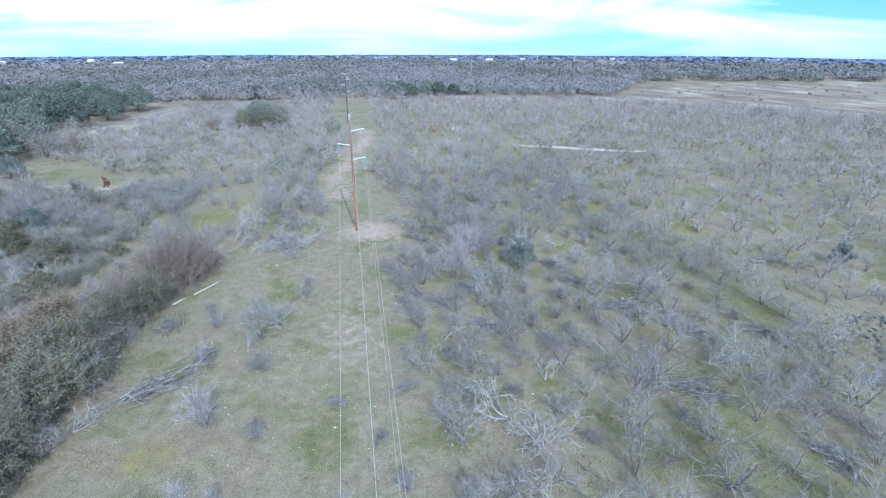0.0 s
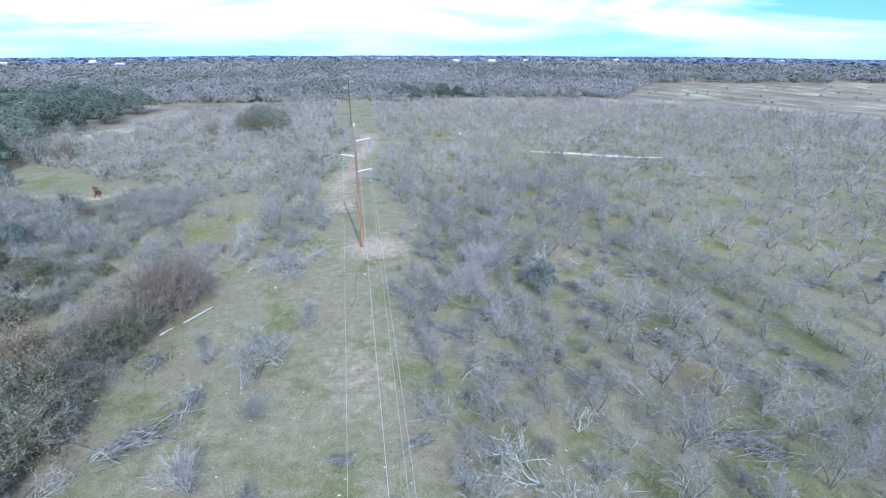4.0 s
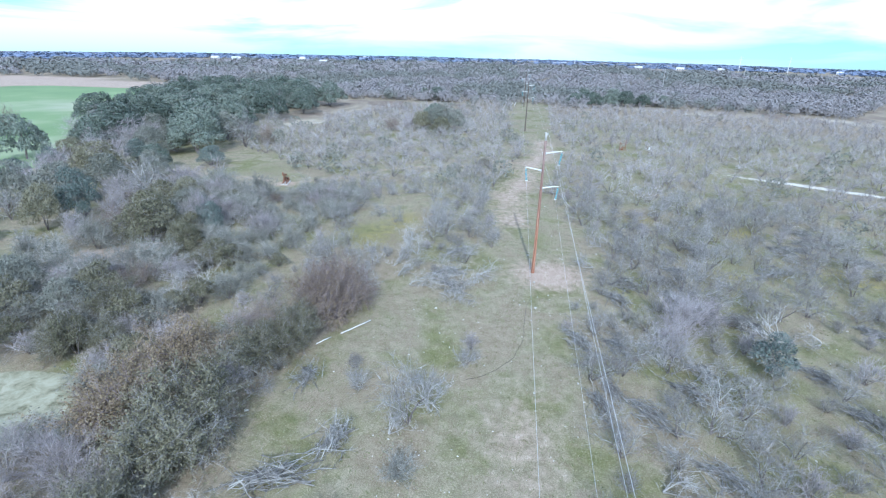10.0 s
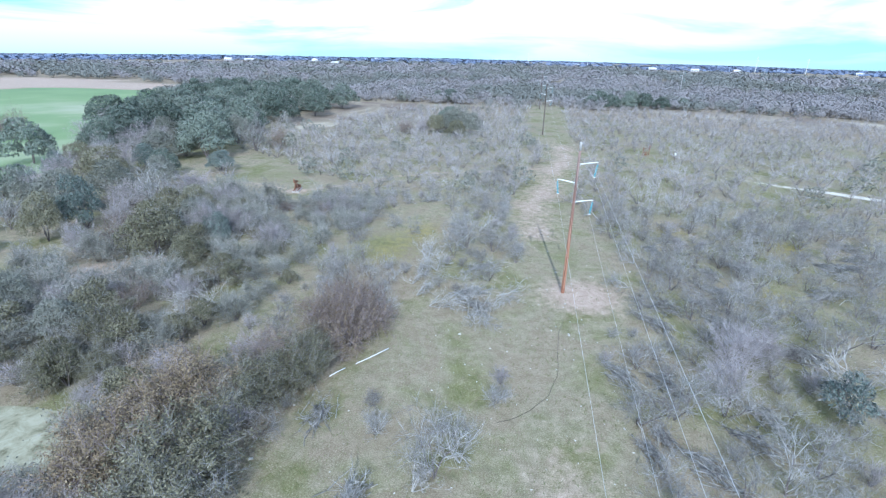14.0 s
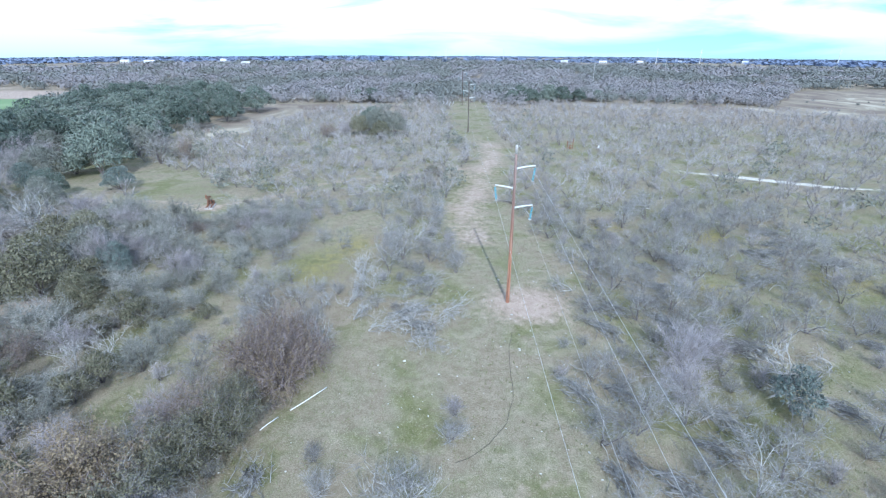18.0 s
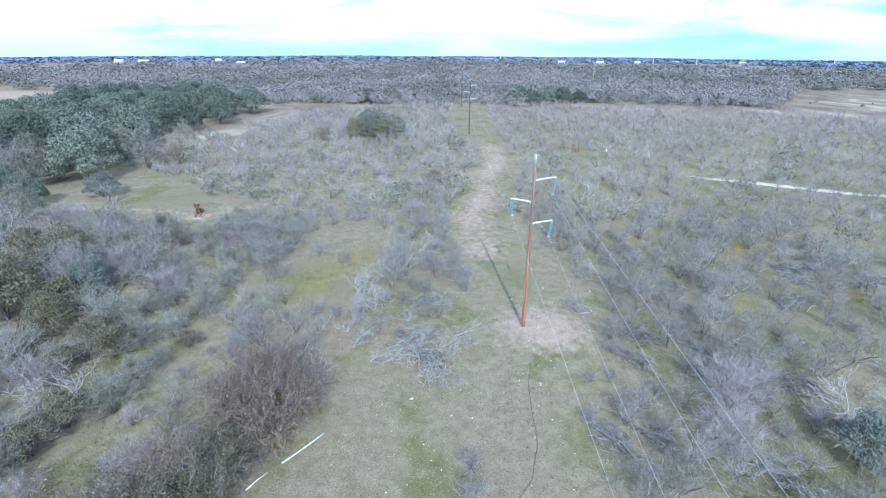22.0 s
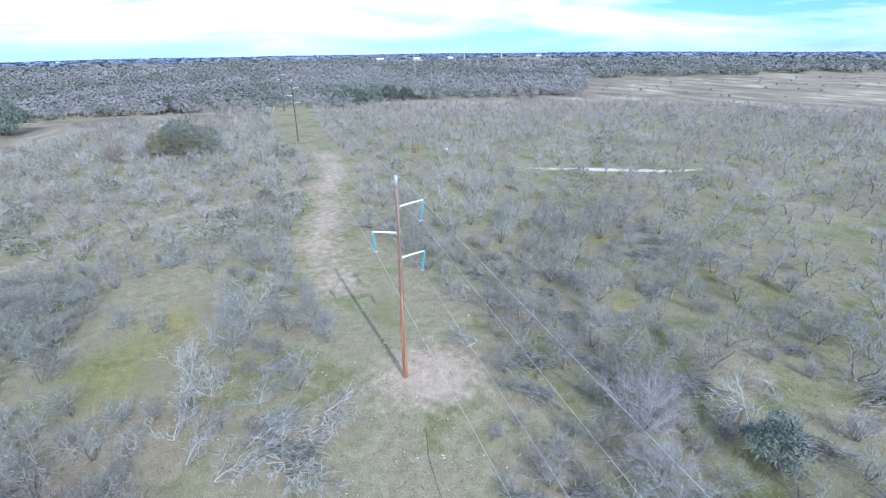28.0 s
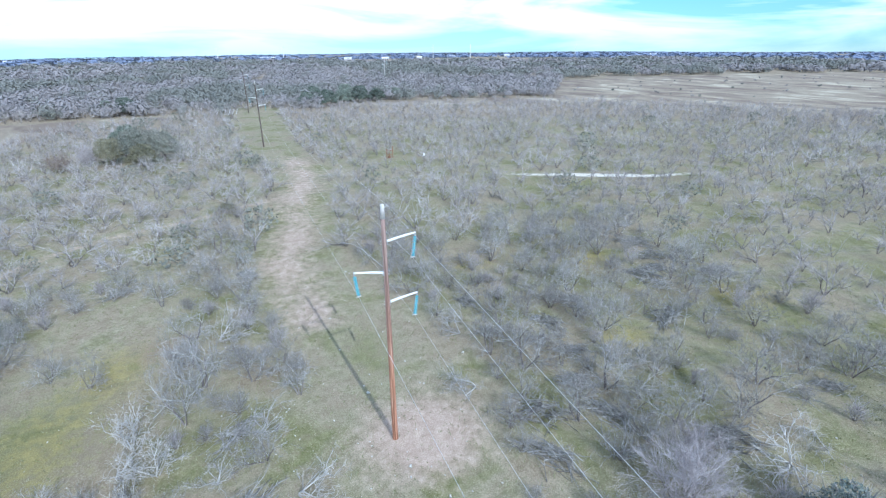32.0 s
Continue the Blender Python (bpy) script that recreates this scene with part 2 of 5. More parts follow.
def water_material():
    m, nt, b = surface("scummed_pond_water", 0.75)
    co = node(nt, "TexCoord")
    nz = node(nt, "TexNoise", Scale=0.7, Detail=9.0, Roughness=0.68, Distortion=0.5)
    link(nt, co, "Object", nz, "Vector")
    r = ramp(nt, [(0.38, (0.17, 0.165, 0.10)), (0.47, (0.31, 0.30, 0.20)), (0.62, (0.44, 0.425, 0.31))])
    link(nt, nz, 0, r, 0)
    link(nt, r, 0, b, "Base Color")
    return m


MAT["water"] = water_material()


def ground_material():
    m, nt, b = surface("rough_winter_pasture", 0.95)
    geo = node(nt, "NewGeometry")
    mask = node(nt, "VertexColor")
    mask.layer_name = "cover"
    extra = node(nt, "VertexColor")
    extra.layer_name = "fields"
    damp = node(nt, "VertexColor")
    damp.layer_name = "damp"

    def noise_at(scale, detail=4.0, rough=0.6, distortion=0.0):
        n = node(nt, "TexNoise", Scale=scale, Detail=detail, Roughness=rough, Distortion=distortion)
        link(nt, geo, "Position", n, "Vector")
        return n

    def blend(a, c, factor, f_out=0, a_out=0, c_out=0):
        n = node(nt, "Mix")
        n.data_type = "RGBA"
        link(nt, factor, f_out, n, 0)
        link(nt, a, a_out, n, 6)
        if isinstance(c, tuple):
            n.inputs[7].default_value = (*c, 1)
        else:
            link(nt, c, c_out, n, 7)
        return n

    fine, mid, wide, huge = noise_at(11.0, 8.0, 0.82), noise_at(0.9, 5.0, 0.65), noise_at(0.13, 4.0, 0.6, 0.4), noise_at(0.012, 4.0, 0.6)
    grass = ramp(nt, [(0.33, (0.085, 0.078, 0.045)), (0.43, (0.195, 0.178, 0.108)), (0.53, (0.305, 0.275, 0.178)), (0.65, (0.56, 0.50, 0.38))])
    lush = ramp(nt, [(0.34, (0.072, 0.074, 0.028)), (0.48, (0.162, 0.162, 0.066)), (0.64, (0.30, 0.29, 0.15))])
    litter = ramp(nt, [(0.33, (0.125, 0.095, 0.06)), (0.48, (0.255, 0.207, 0.14)), (0.66, (0.45, 0.385, 0.29))])
    soil = ramp(nt, [(0.32, (0.20, 0.145, 0.108)), (0.48, (0.395, 0.302, 0.232)), (0.64, (0.64, 0.53, 0.43))])
    pale = ramp(nt, [(0.3, (0.48, 0.44, 0.37)), (0.5, (0.66, 0.62, 0.53)), (0.72, (0.80, 0.77, 0.69))])
    # fine and middle grain together
    s = node(nt, "Mix")
    s.data_type = "FLOAT"
    s.inputs[0].default_value = 0.25
    link(nt, fine, 0, s, 2)
    link(nt, mid, 0, s, 3)
    for r in (grass, lush, litter, soil, pale):
        link(nt, s, 0, r, 0)

    def edge(layer, channel, lo, hi):
        """A cover mask with an uneven edge."""
        sep = node(nt, "SeparateColor")
        link(nt, layer, "Color", sep, 0)
        a = node(nt, "Math")
        a.operation = "MULTIPLY_ADD"
        link(nt, mid, 0, a, 0)
        a.inputs[1].default_value = 0.9
        link(nt, sep, channel, a, 2)
        mr = node(nt, "MapRange")
        mr.interpolation_type = "SMOOTHSTEP"
        mr.inputs[1].default_value, mr.inputs[2].default_value = lo + 0.45, hi + 0.45
        link(nt, a, 0, mr, 0)
        return mr

    patch = node(nt, "MapRange")
    patch.interpolation_type = "SMOOTHSTEP"
    patch.inputs[1].default_value, patch.inputs[2].default_value = 0.47, 0.66
    link(nt, wide, 0, patch, 0)
    thin = node(nt, "MapRange")
    thin.interpolation_type = "SMOOTHSTEP"
    thin.inputs[1].default_value, thin.inputs[2].default_value, thin.inputs[3].default_value, thin.inputs[4].default_value = 0.38, 0.54, 0.8, 0.0
    link(nt, wide, 0, thin, 0)
    c = blend(grass, lush, patch)
    c = blend(c, litter, thin, a_out=2)
    fleck = node(nt, "MapRange")
    fleck.inputs[1].default_value, fleck.inputs[2].default_value, fleck.inputs[4].default_value = 0.50, 0.66, 0.7
    link(nt, noise_at(0.55, 6.0, 0.72, 0.6), 0, fleck, 0)
    c = blend(c, litter, fleck, a_out=2)                          # strewn dead leaves
    c = blend(c, litter, edge(mask, 2, 0.25, 0.85), a_out=2)      # leaf litter under thickets
    dots = node(nt, "TexVoronoi", Scale=4.5, Randomness=1.0)
    link(nt, geo, "Position", dots, "Vector")
    near = node(nt, "MapRange")
    near.inputs[1].default_value, near.inputs[2].default_value, near.inputs[3].default_value, near.inputs[4].default_value = 0.12, 0.32, 0.55, 0.0
    link(nt, dots, "Distance", near, 0)
    some = node(nt, "MapRange")
    some.inputs[1].default_value, some.inputs[2].default_value = 0.42, 0.56
    link(nt, noise_at(0.4, 5.0, 0.7), 0, some, 0)
    both = node(nt, "Math")
    both.operation = "MULTIPLY"
    link(nt, near, 0, both, 0)
    link(nt, some, 0, both, 1)
    c = blend(c, (0.47, 0.41, 0.30), both, a_out=2)               # pale fallen leaves
    c = blend(c, lush, edge(mask, 1, 0.25, 0.8), a_out=2)         # lush or mossy green
    moss = ramp(nt, [(0.34, (0.12, 0.10, 0.03)), (0.48, (0.26, 0.215, 0.07)), (0.64, (0.42, 0.36, 0.16))])
    dung = ramp(nt, [(0.34, (0.115, 0.08, 0.055)), (0.48, (0.22, 0.165, 0.115)), (0.64, (0.36, 0.29, 0.215))])
    for r in (moss, dung):
        link(nt, s, 0, r, 0)
    c = blend(c, moss, edge(damp, 0, 0.22, 0.8), a_out=2)         # yellow moss
    c = blend(c, dung, edge(damp, 1, 0.22, 0.8), a_out=2)         # bare brown leaf mould
    c = blend(c, soil, edge(mask, 0, 0.22, 0.86), a_out=2)         # bare soil
    c = blend(c, pale, edge(extra, 0, 0.3, 0.6), a_out=2)         # white caliche
    straw = ramp(nt, [(0.34, (0.165, 0.128, 0.10)), (0.46, (0.245, 0.198, 0.148)), (0.56, (0.32, 0.275, 0.20)), (0.64, (0.48, 0.425, 0.32))])
    band = node(nt, "Mapping")
    band.inputs["Scale"].default_value = (0.055, 0.028, 0.05)
    link(nt, geo, "Position", band, 0)
    bandn = node(nt, "TexNoise", Scale=1.0, Detail=6.0, Roughness=0.66, Distortion=0.7)
    link(nt, band, 0, bandn, "Vector")
    link(nt, bandn, 0, straw, 0)
    c = blend(c, straw, edge(extra, 1, 0.3, 0.6), a_out=2)        # mown hay land
    crop = ramp(nt, [(0.3, (0.16, 0.25, 0.11)), (0.52, (0.22, 0.31, 0.145)), (0.66, (0.38, 0.40, 0.27))])
    link(nt, huge, 0, crop, 0)
    c = blend(c, crop, edge(extra, 2, 0.4, 0.55), a_out=2)        # green crop
    link(nt, c, 2, b, "Base Color")
    bn = node(nt, "Bump", Strength=0.6, Distance=0.06)
    link(nt, fine, 0, bn, "Height")
    link(nt, bn, 0, b, "Normal")
    return m


MAT["ground"] = ground_material()

# ---------------- mesh helpers ----------------
rng = np.random.default_rng(7)


def tri_mesh(name, verts, tris, mats=("bark",), index=None):
    """A mesh of triangles from arrays."""
    me = bpy.data.meshes.new(name)
    verts, tris = np.asarray(verts, np.float32), np.asarray(tris, np.int32)
    me.vertices.add(len(verts))
    me.vertices.foreach_set("co", verts.ravel())
    me.loops.add(tris.size)
    me.loops.foreach_set("vertex_index", tris.ravel())
    me.polygons.add(len(tris))
    me.polygons.foreach_set("loop_start", np.arange(0, tris.size, 3, dtype=np.int32))
    me.polygons.foreach_set("loop_total", np.full(len(tris), 3, np.int32))
    for m in mats:
        me.materials.append(MAT[m])
    if index is not None:
        me.polygons.foreach_set("material_index", np.asarray(index, np.int32))
    me.update(calc_edges=True)
    return me


def join(*pieces):
    vs, ts, n = [], [], 0
    for v, t in pieces:
        if len(v):
            vs.append(v), ts.append(t + n)
            n += len(v)
    return (np.concatenate(vs), np.concatenate(ts)) if vs else (np.zeros((0, 3)), np.zeros((0, 3), int))


def tubes(segs, sides=3, pointed=False):
    """Tapered limbs from rows of start, end, radius at start, radius at end."""
    if not len(segs):
        return np.zeros((0, 3)), np.zeros((0, 3), int)
    s = np.asarray(segs, float)
    a, b, ra, rb = s[:, :3], s[:, 3:6], s[:, 6], s[:, 7]
    d = b - a
    d /= np.linalg.norm(d, axis=1, keepdims=True) + 1e-9
    ref = np.where(np.abs(d[:, 2:3]) > 0.9, np.array([[1.0, 0, 0]]), np.array([[0, 0, 1.0]]))
    u = np.cross(d, ref)
    u /= np.linalg.norm(u, axis=1, keepdims=True) + 1e-9
    w = np.cross(d, u)
    ang = np.arange(sides) * 2 * np.pi / sides
    ring = np.cos(ang)[None, :, None] * u[:, None] + np.sin(ang)[None, :, None] * w[:, None]
    lo = a[:, None] + ring * ra[:, None, None]
    n, k = len(s), np.arange(sides)
    if pointed:
        v = np.concatenate([lo, b[:, None]], 1).reshape(-1, 3)
        t = np.stack([k, (k + 1) % sides, np.full(sides, sides)], 1)
        return v, (t[None] + (np.arange(n) * (sides + 1))[:, None, None]).reshape(-1, 3)
    hi = b[:, None] + ring * rb[:, None, None]
    v = np.concatenate([lo, hi], 1).reshape(-1, 3)
    k2 = (k + 1) % sides
    t = np.concatenate([np.stack([k, k2, k2 + sides], 1), np.stack([k, k2 + sides, k + sides], 1)])
    return v, (t[None] + (np.arange(n) * 2 * sides)[:, None, None]).reshape(-1, 3)


def blades(segs):
    """Thin twigs, one slim triangle each, from rows as for tubes."""
    if not len(segs):
        return np.zeros((0, 3)), np.zeros((0, 3), int)
    s = np.asarray(segs, float)
    a, b, w = s[:, :3], s[:, 3:6], s[:, 6:7]
    u = np.cross(b - a, np.random.default_rng(len(s)).normal(size=a.shape))
    u /= np.linalg.norm(u, axis=1, keepdims=True) + 1e-9
    v = np.stack([a - u * w, a + u * w, b], 1).reshape(-1, 3)
    return v, np.arange(len(v)).reshape(-1, 3)


def fuzz(r, segs, count, reach, twig):
    """Side twigs strewn along limbs."""
    s = np.repeat(np.asarray(segs, float), count, 0)
    n = len(s)
    f = r.uniform(0.2, 1.0, (n, 1))
    p = s[:, :3] + (s[:, 3:6] - s[:, :3]) * f
    d = s[:, 3:6] - s[:, :3]
    d /= np.linalg.norm(d, axis=1, keepdims=True) + 1e-9
    q = p + (d + r.normal(size=(n, 3)) * 0.55 + (0, 0, 0.12)) * reach * r.uniform(0.5, 1.3, (n, 1))
    return np.concatenate([p, q, np.full((n, 1), twig), np.zeros((n, 1))], 1)


def leaves(r, centres, size, facing=None):
    """Small bent leaf sprays, each two triangles, at the centres, lying roughly across the facing."""
    n = len(centres)
    if not n:
        return np.zeros((0, 3)), np.zeros((0, 3), int)
    d = r.normal(size=(n, 3)) * (1, 1, 0.7)
    d /= np.linalg.norm(d, axis=1, keepdims=True)
    if facing is not None:
        up = np.asarray(facing) + r.normal(size=(n, 3)) * 0.6
        d = np.cross(up, d)
        d /= np.linalg.norm(d, axis=1, keepdims=True) + 1e-9
        e = np.cross(up, d)
    else:
        e = np.cross(d, r.normal(size=(n, 3)))
    e /= np.linalg.norm(e, axis=1, keepdims=True) + 1e-9
    f = np.cross(d, e)
    s = (size * r.uniform(0.6, 1.4, n))[:, None]
    c = np.asarray(centres)
    v = np.stack([c - d * s, c + e * s * 0.5 + f * s * 0.15, c + d * s, c - e * s * 0.5 + f * s * 0.15], 1).reshape(-1, 3)
    t = np.array([[0, 1, 2], [0, 2, 3]])
    return v, (t[None] + (np.arange(n) * 4)[:, None, None]).reshape(-1, 3)


def unit(v):
    return v / (np.linalg.norm(v) + 1e-9)


def grow(r, base, way, length, radius, level, deepest, out, kids=(2, 4), wander=0.35, lift=0.05, shrink=0.68):
    """A limb of three bent pieces with side limbs; out collects rows per level."""
    p, d, rad = np.array(base, float), unit(np.array(way, float)), radius
    parts = 3 if level == 0 else 2 if level < deepest else 1
    for i in range(parts):
        d = unit(d + r.normal(size=3) * wander * (0.6 if level == 0 else 1.0) + (0, 0, lift))
        q = p + d * length / parts * r.uniform(0.8, 1.2)
        r2 = rad * 0.74
        out.setdefault(level, []).append((*p, *q, rad, r2))
        if level < deepest:
            for _ in range(r.integers(kids[0], kids[1] + 1) if i else r.integers(0, kids[0] + 1)):
                side = unit(d + r.normal(size=3) * 0.75 + (0, 0, lift * 2))
                grow(r, p + (q - p) * r.uniform(0.3, 1.0), side, length * shrink * r.uniform(0.65, 1.15), r2 * 0.62, level + 1, deepest, out, kids, wander, lift, shrink)
        p, rad = q, r2


def bare_tree(seed, height=3.8, stems=3, lean=0.55, deepest=3, twig=0.016, kids=(2, 3), thick=0.07, lift=0.06, side=2, reach=0.5):
    """A leafless multi-stemmed tree: trunk, limbs, twig sprays."""
    r = np.random.default_rng(seed)
    out = {}
    for k in range(stems):
        a = 2 * np.pi * (k + r.uniform(-0.3, 0.3)) / stems
        t = r.uniform(0.4, 1.2) * lean
        way = (np.cos(a) * t, np.sin(a) * t, 1.0)
        grow(r, (np.cos(a) * 0.08, np.sin(a) * 0.08, -0.1), way, height * r.uniform(0.5, 0.62), thick * r.uniform(0.8, 1.2), 0, deepest, out, kids, lift=lift)
    trunk = tubes(out[0], 5 if stems < 5 else 4)
    crown = [tubes([(*s[:6], max(s[6], twig * 1.9), max(s[7], twig * 1.3)) for s in out.get(1, [])], 3)]
    for lv in range(2, deepest):
        crown.append(tubes([(*s[:6], max(s[6], twig * 1.2), 0) for s in out.get(lv, [])], 3, True))
    tips = [(*s[:6], max(s[6], twig), 0) for s in out.get(deepest, [])]
    spray = blades(np.concatenate([np.asarray(tips), fuzz(r, tips, side, reach, twig * 0.85)]))
    return trunk, join(*crown), spray


def scale_to(pieces, height):
    top = max(p[0][:, 2].max() for p in pieces if len(p[0]))
    return [(p[0] * height / top, p[1]) for p in pieces]


# ---------------- land ----------------
def smooth(a, b, v):
    t = np.clip((np.asarray(v, float) - a) / (b - a), 0, 1)
    return t * t * (3 - 2 * t)


def land(x, y):
    """Height of the ground: level by the line, falling slowly towards the distance."""
    x, y = np.asarray(x, float), np.asarray(y, float)
    d = np.hypot(x, y + 50)
    z = -1.2 * smooth(60, 170, y) - 0.006 * np.maximum(0, d - 250) - 0.012 * np.maximum(0, d - 1050)
    z = z + smooth(40, 220, np.abs(x)) * -0.8
    z = z + 0.05 * np.sin(x * 0.31 + 1.3 * np.sin(y * 0.17)) * np.sin(y * 0.27 + 0.8) + 0.01 * np.sin(x * 0.9 + y * 0.6)
    far = smooth(500, 1500, d)
    return z + far * 4 * np.sin(x * 0.0031 + 1) * np.sin(y * 0.0027 + 0.5) - 0.75 * np.exp(-(((x + 42) / 7) ** 2 + ((y + 33.6) / 4.6) ** 2))


def at_land(x, y):
    return float(land(x, y))


def inside(poly, x, y):
    hit = False
    for (x0, y0), (x1, y1) in zip(poly, poly[1:] + poly[:1]):
        if (y0 > y) != (y1 > y) and x < x0 + (y - y0) * (x1 - x0) / (y1 - y0):
            hit = not hit
    return hit


def inside_all(poly, x, y):
    hit = np.zeros(x.shape, bool)
    for (x0, y0), (x1, y1) in zip(poly, poly[1:] + poly[:1]):
        if y0 != y1:
            hit ^= ((y0 > y) != (y1 > y)) & (x < x0 + (y - y0) * (x1 - x0) / (y1 - y0))
    return hit


def near_line(pts, x, y):
    """Distance to a polyline."""
    best = np.full(np.shape(x), 1e9)
    for (x0, y0), (x1, y1) in zip(pts, pts[1:]):
        t = np.clip(((x - x0) * (x1 - x0) + (y - y0) * (y1 - y0)) / ((x1 - x0) ** 2 + (y1 - y0) ** 2), 0, 1)
        best = np.minimum(best, np.hypot(x - x0 - t * (x1 - x0), y - y0 - t * (y1 - y0)))
    return best


HEDGE_EDGE = [(-21, 4), (-19.6, -6), (-20, -17), (-23.5, -23), (-23.8, -29), (-22.6, -38), (-22.3, -47), (-21, -75)]
CORRIDOR_L = [(-21, -75), (-22, -47), (-22.3, -38), (-23, -29), (-20, -19), (-18, -6), (-8, 0), (-5.5, 8), (-6, 20), (-8, 34), (-6, 50), (-2.5, 70), (0, 92), (-7, 117), (-9, 215)]
CORRIDOR_R = [(6, -75), (5.5, -50), (5, -27), (3.5, -12), (8, -4), (8.5, 6), (7.5, 22), (4, 33), (4.5, 50), (8, 70), (10, 92), (8, 117), (9, 215)]
CORRIDOR = CORRIDOR_L + CORRIDOR_R[::-1]
TRACK = [(-3.5, 20), (-4, 34), (-1.5, 49), (2.5, 72), (5, 92), (1, 118), (-1, 190)]
TRACK_W = [(-75, 38), (-56, 36), (-49, 33.5), (-37.5, 44), (-33, 50.6), (-27, 54.7), (-17, 58.3), (-9.6, 62.6), (-1, 66)]
ROAD = [(12, 84), (30, 73.7), (37, 68.6), (54, 60), (71, 51.6), (83, 48.9), (118, 38), (170, 30)]
OLIVE = [(-30, 15), (-29, 25), (-25, 31), (-17, 28), (-14, 17), (-15, 9), (-20, 1), (-27, 6)]
PUMP_CLEAR = [(-80, 65), (-64, 60), (-56, 46), (-42, 43), (-43, 33), (-45, 25), (-54, 23), (-62, 32), (-70, 45)]
WEST_CLEAR = [(-64, -8), (-56, -2), (-51, 1), (-50, -4), (-53, -9), (-58, -13)]
HAY_W = [(-101, 129), (-103, 184), (-130, 216), (-54, 216), (-25, 209), (-40, 191), (-62, 184), (-76, 145), (-77, 112), (-84, 108)]
HAY_E = [(30, 234), (66, 229), (104, 222), (156, 212), (190, 258), (232, 322), (300, 345), (560, 290), (560, 100), (221, 86), (190, 146), (150, 182), (104, 198), (66, 206), (34, 213)]
FIELD_EDGE = [(34, 224), (66, 218), (104, 211), (152, 199)]
FAR_FIELD = [(160, 840), (225, 1330), (700, 1260), (470, 760)]
WELL = (26.5, 91.0)
CROP = [(-102, 14), (-112, 42), (-134, 78), (-158, 108), (-235, 250), (-330, 230), (-420, 120), (-300, -60), (-130, -30), (-100, 4)]
PLOUGH = [(-235, 250), (-250, 300), (-430, 330), (-560, 200), (-420, 120), (-330, 230)]
OAKS = [(-93, 205), (-84, 143), (-90, 96), (-84, 72), (-74, 50), (-66, 34), (-62, 12), (-64, -10), (-80, -30), (-96, 6), (-106, 40), (-126, 74), (-150, 110), (-188, 200), (-150, 235)]
POND = (-42.5, -33.8, 7.6, 4.0)


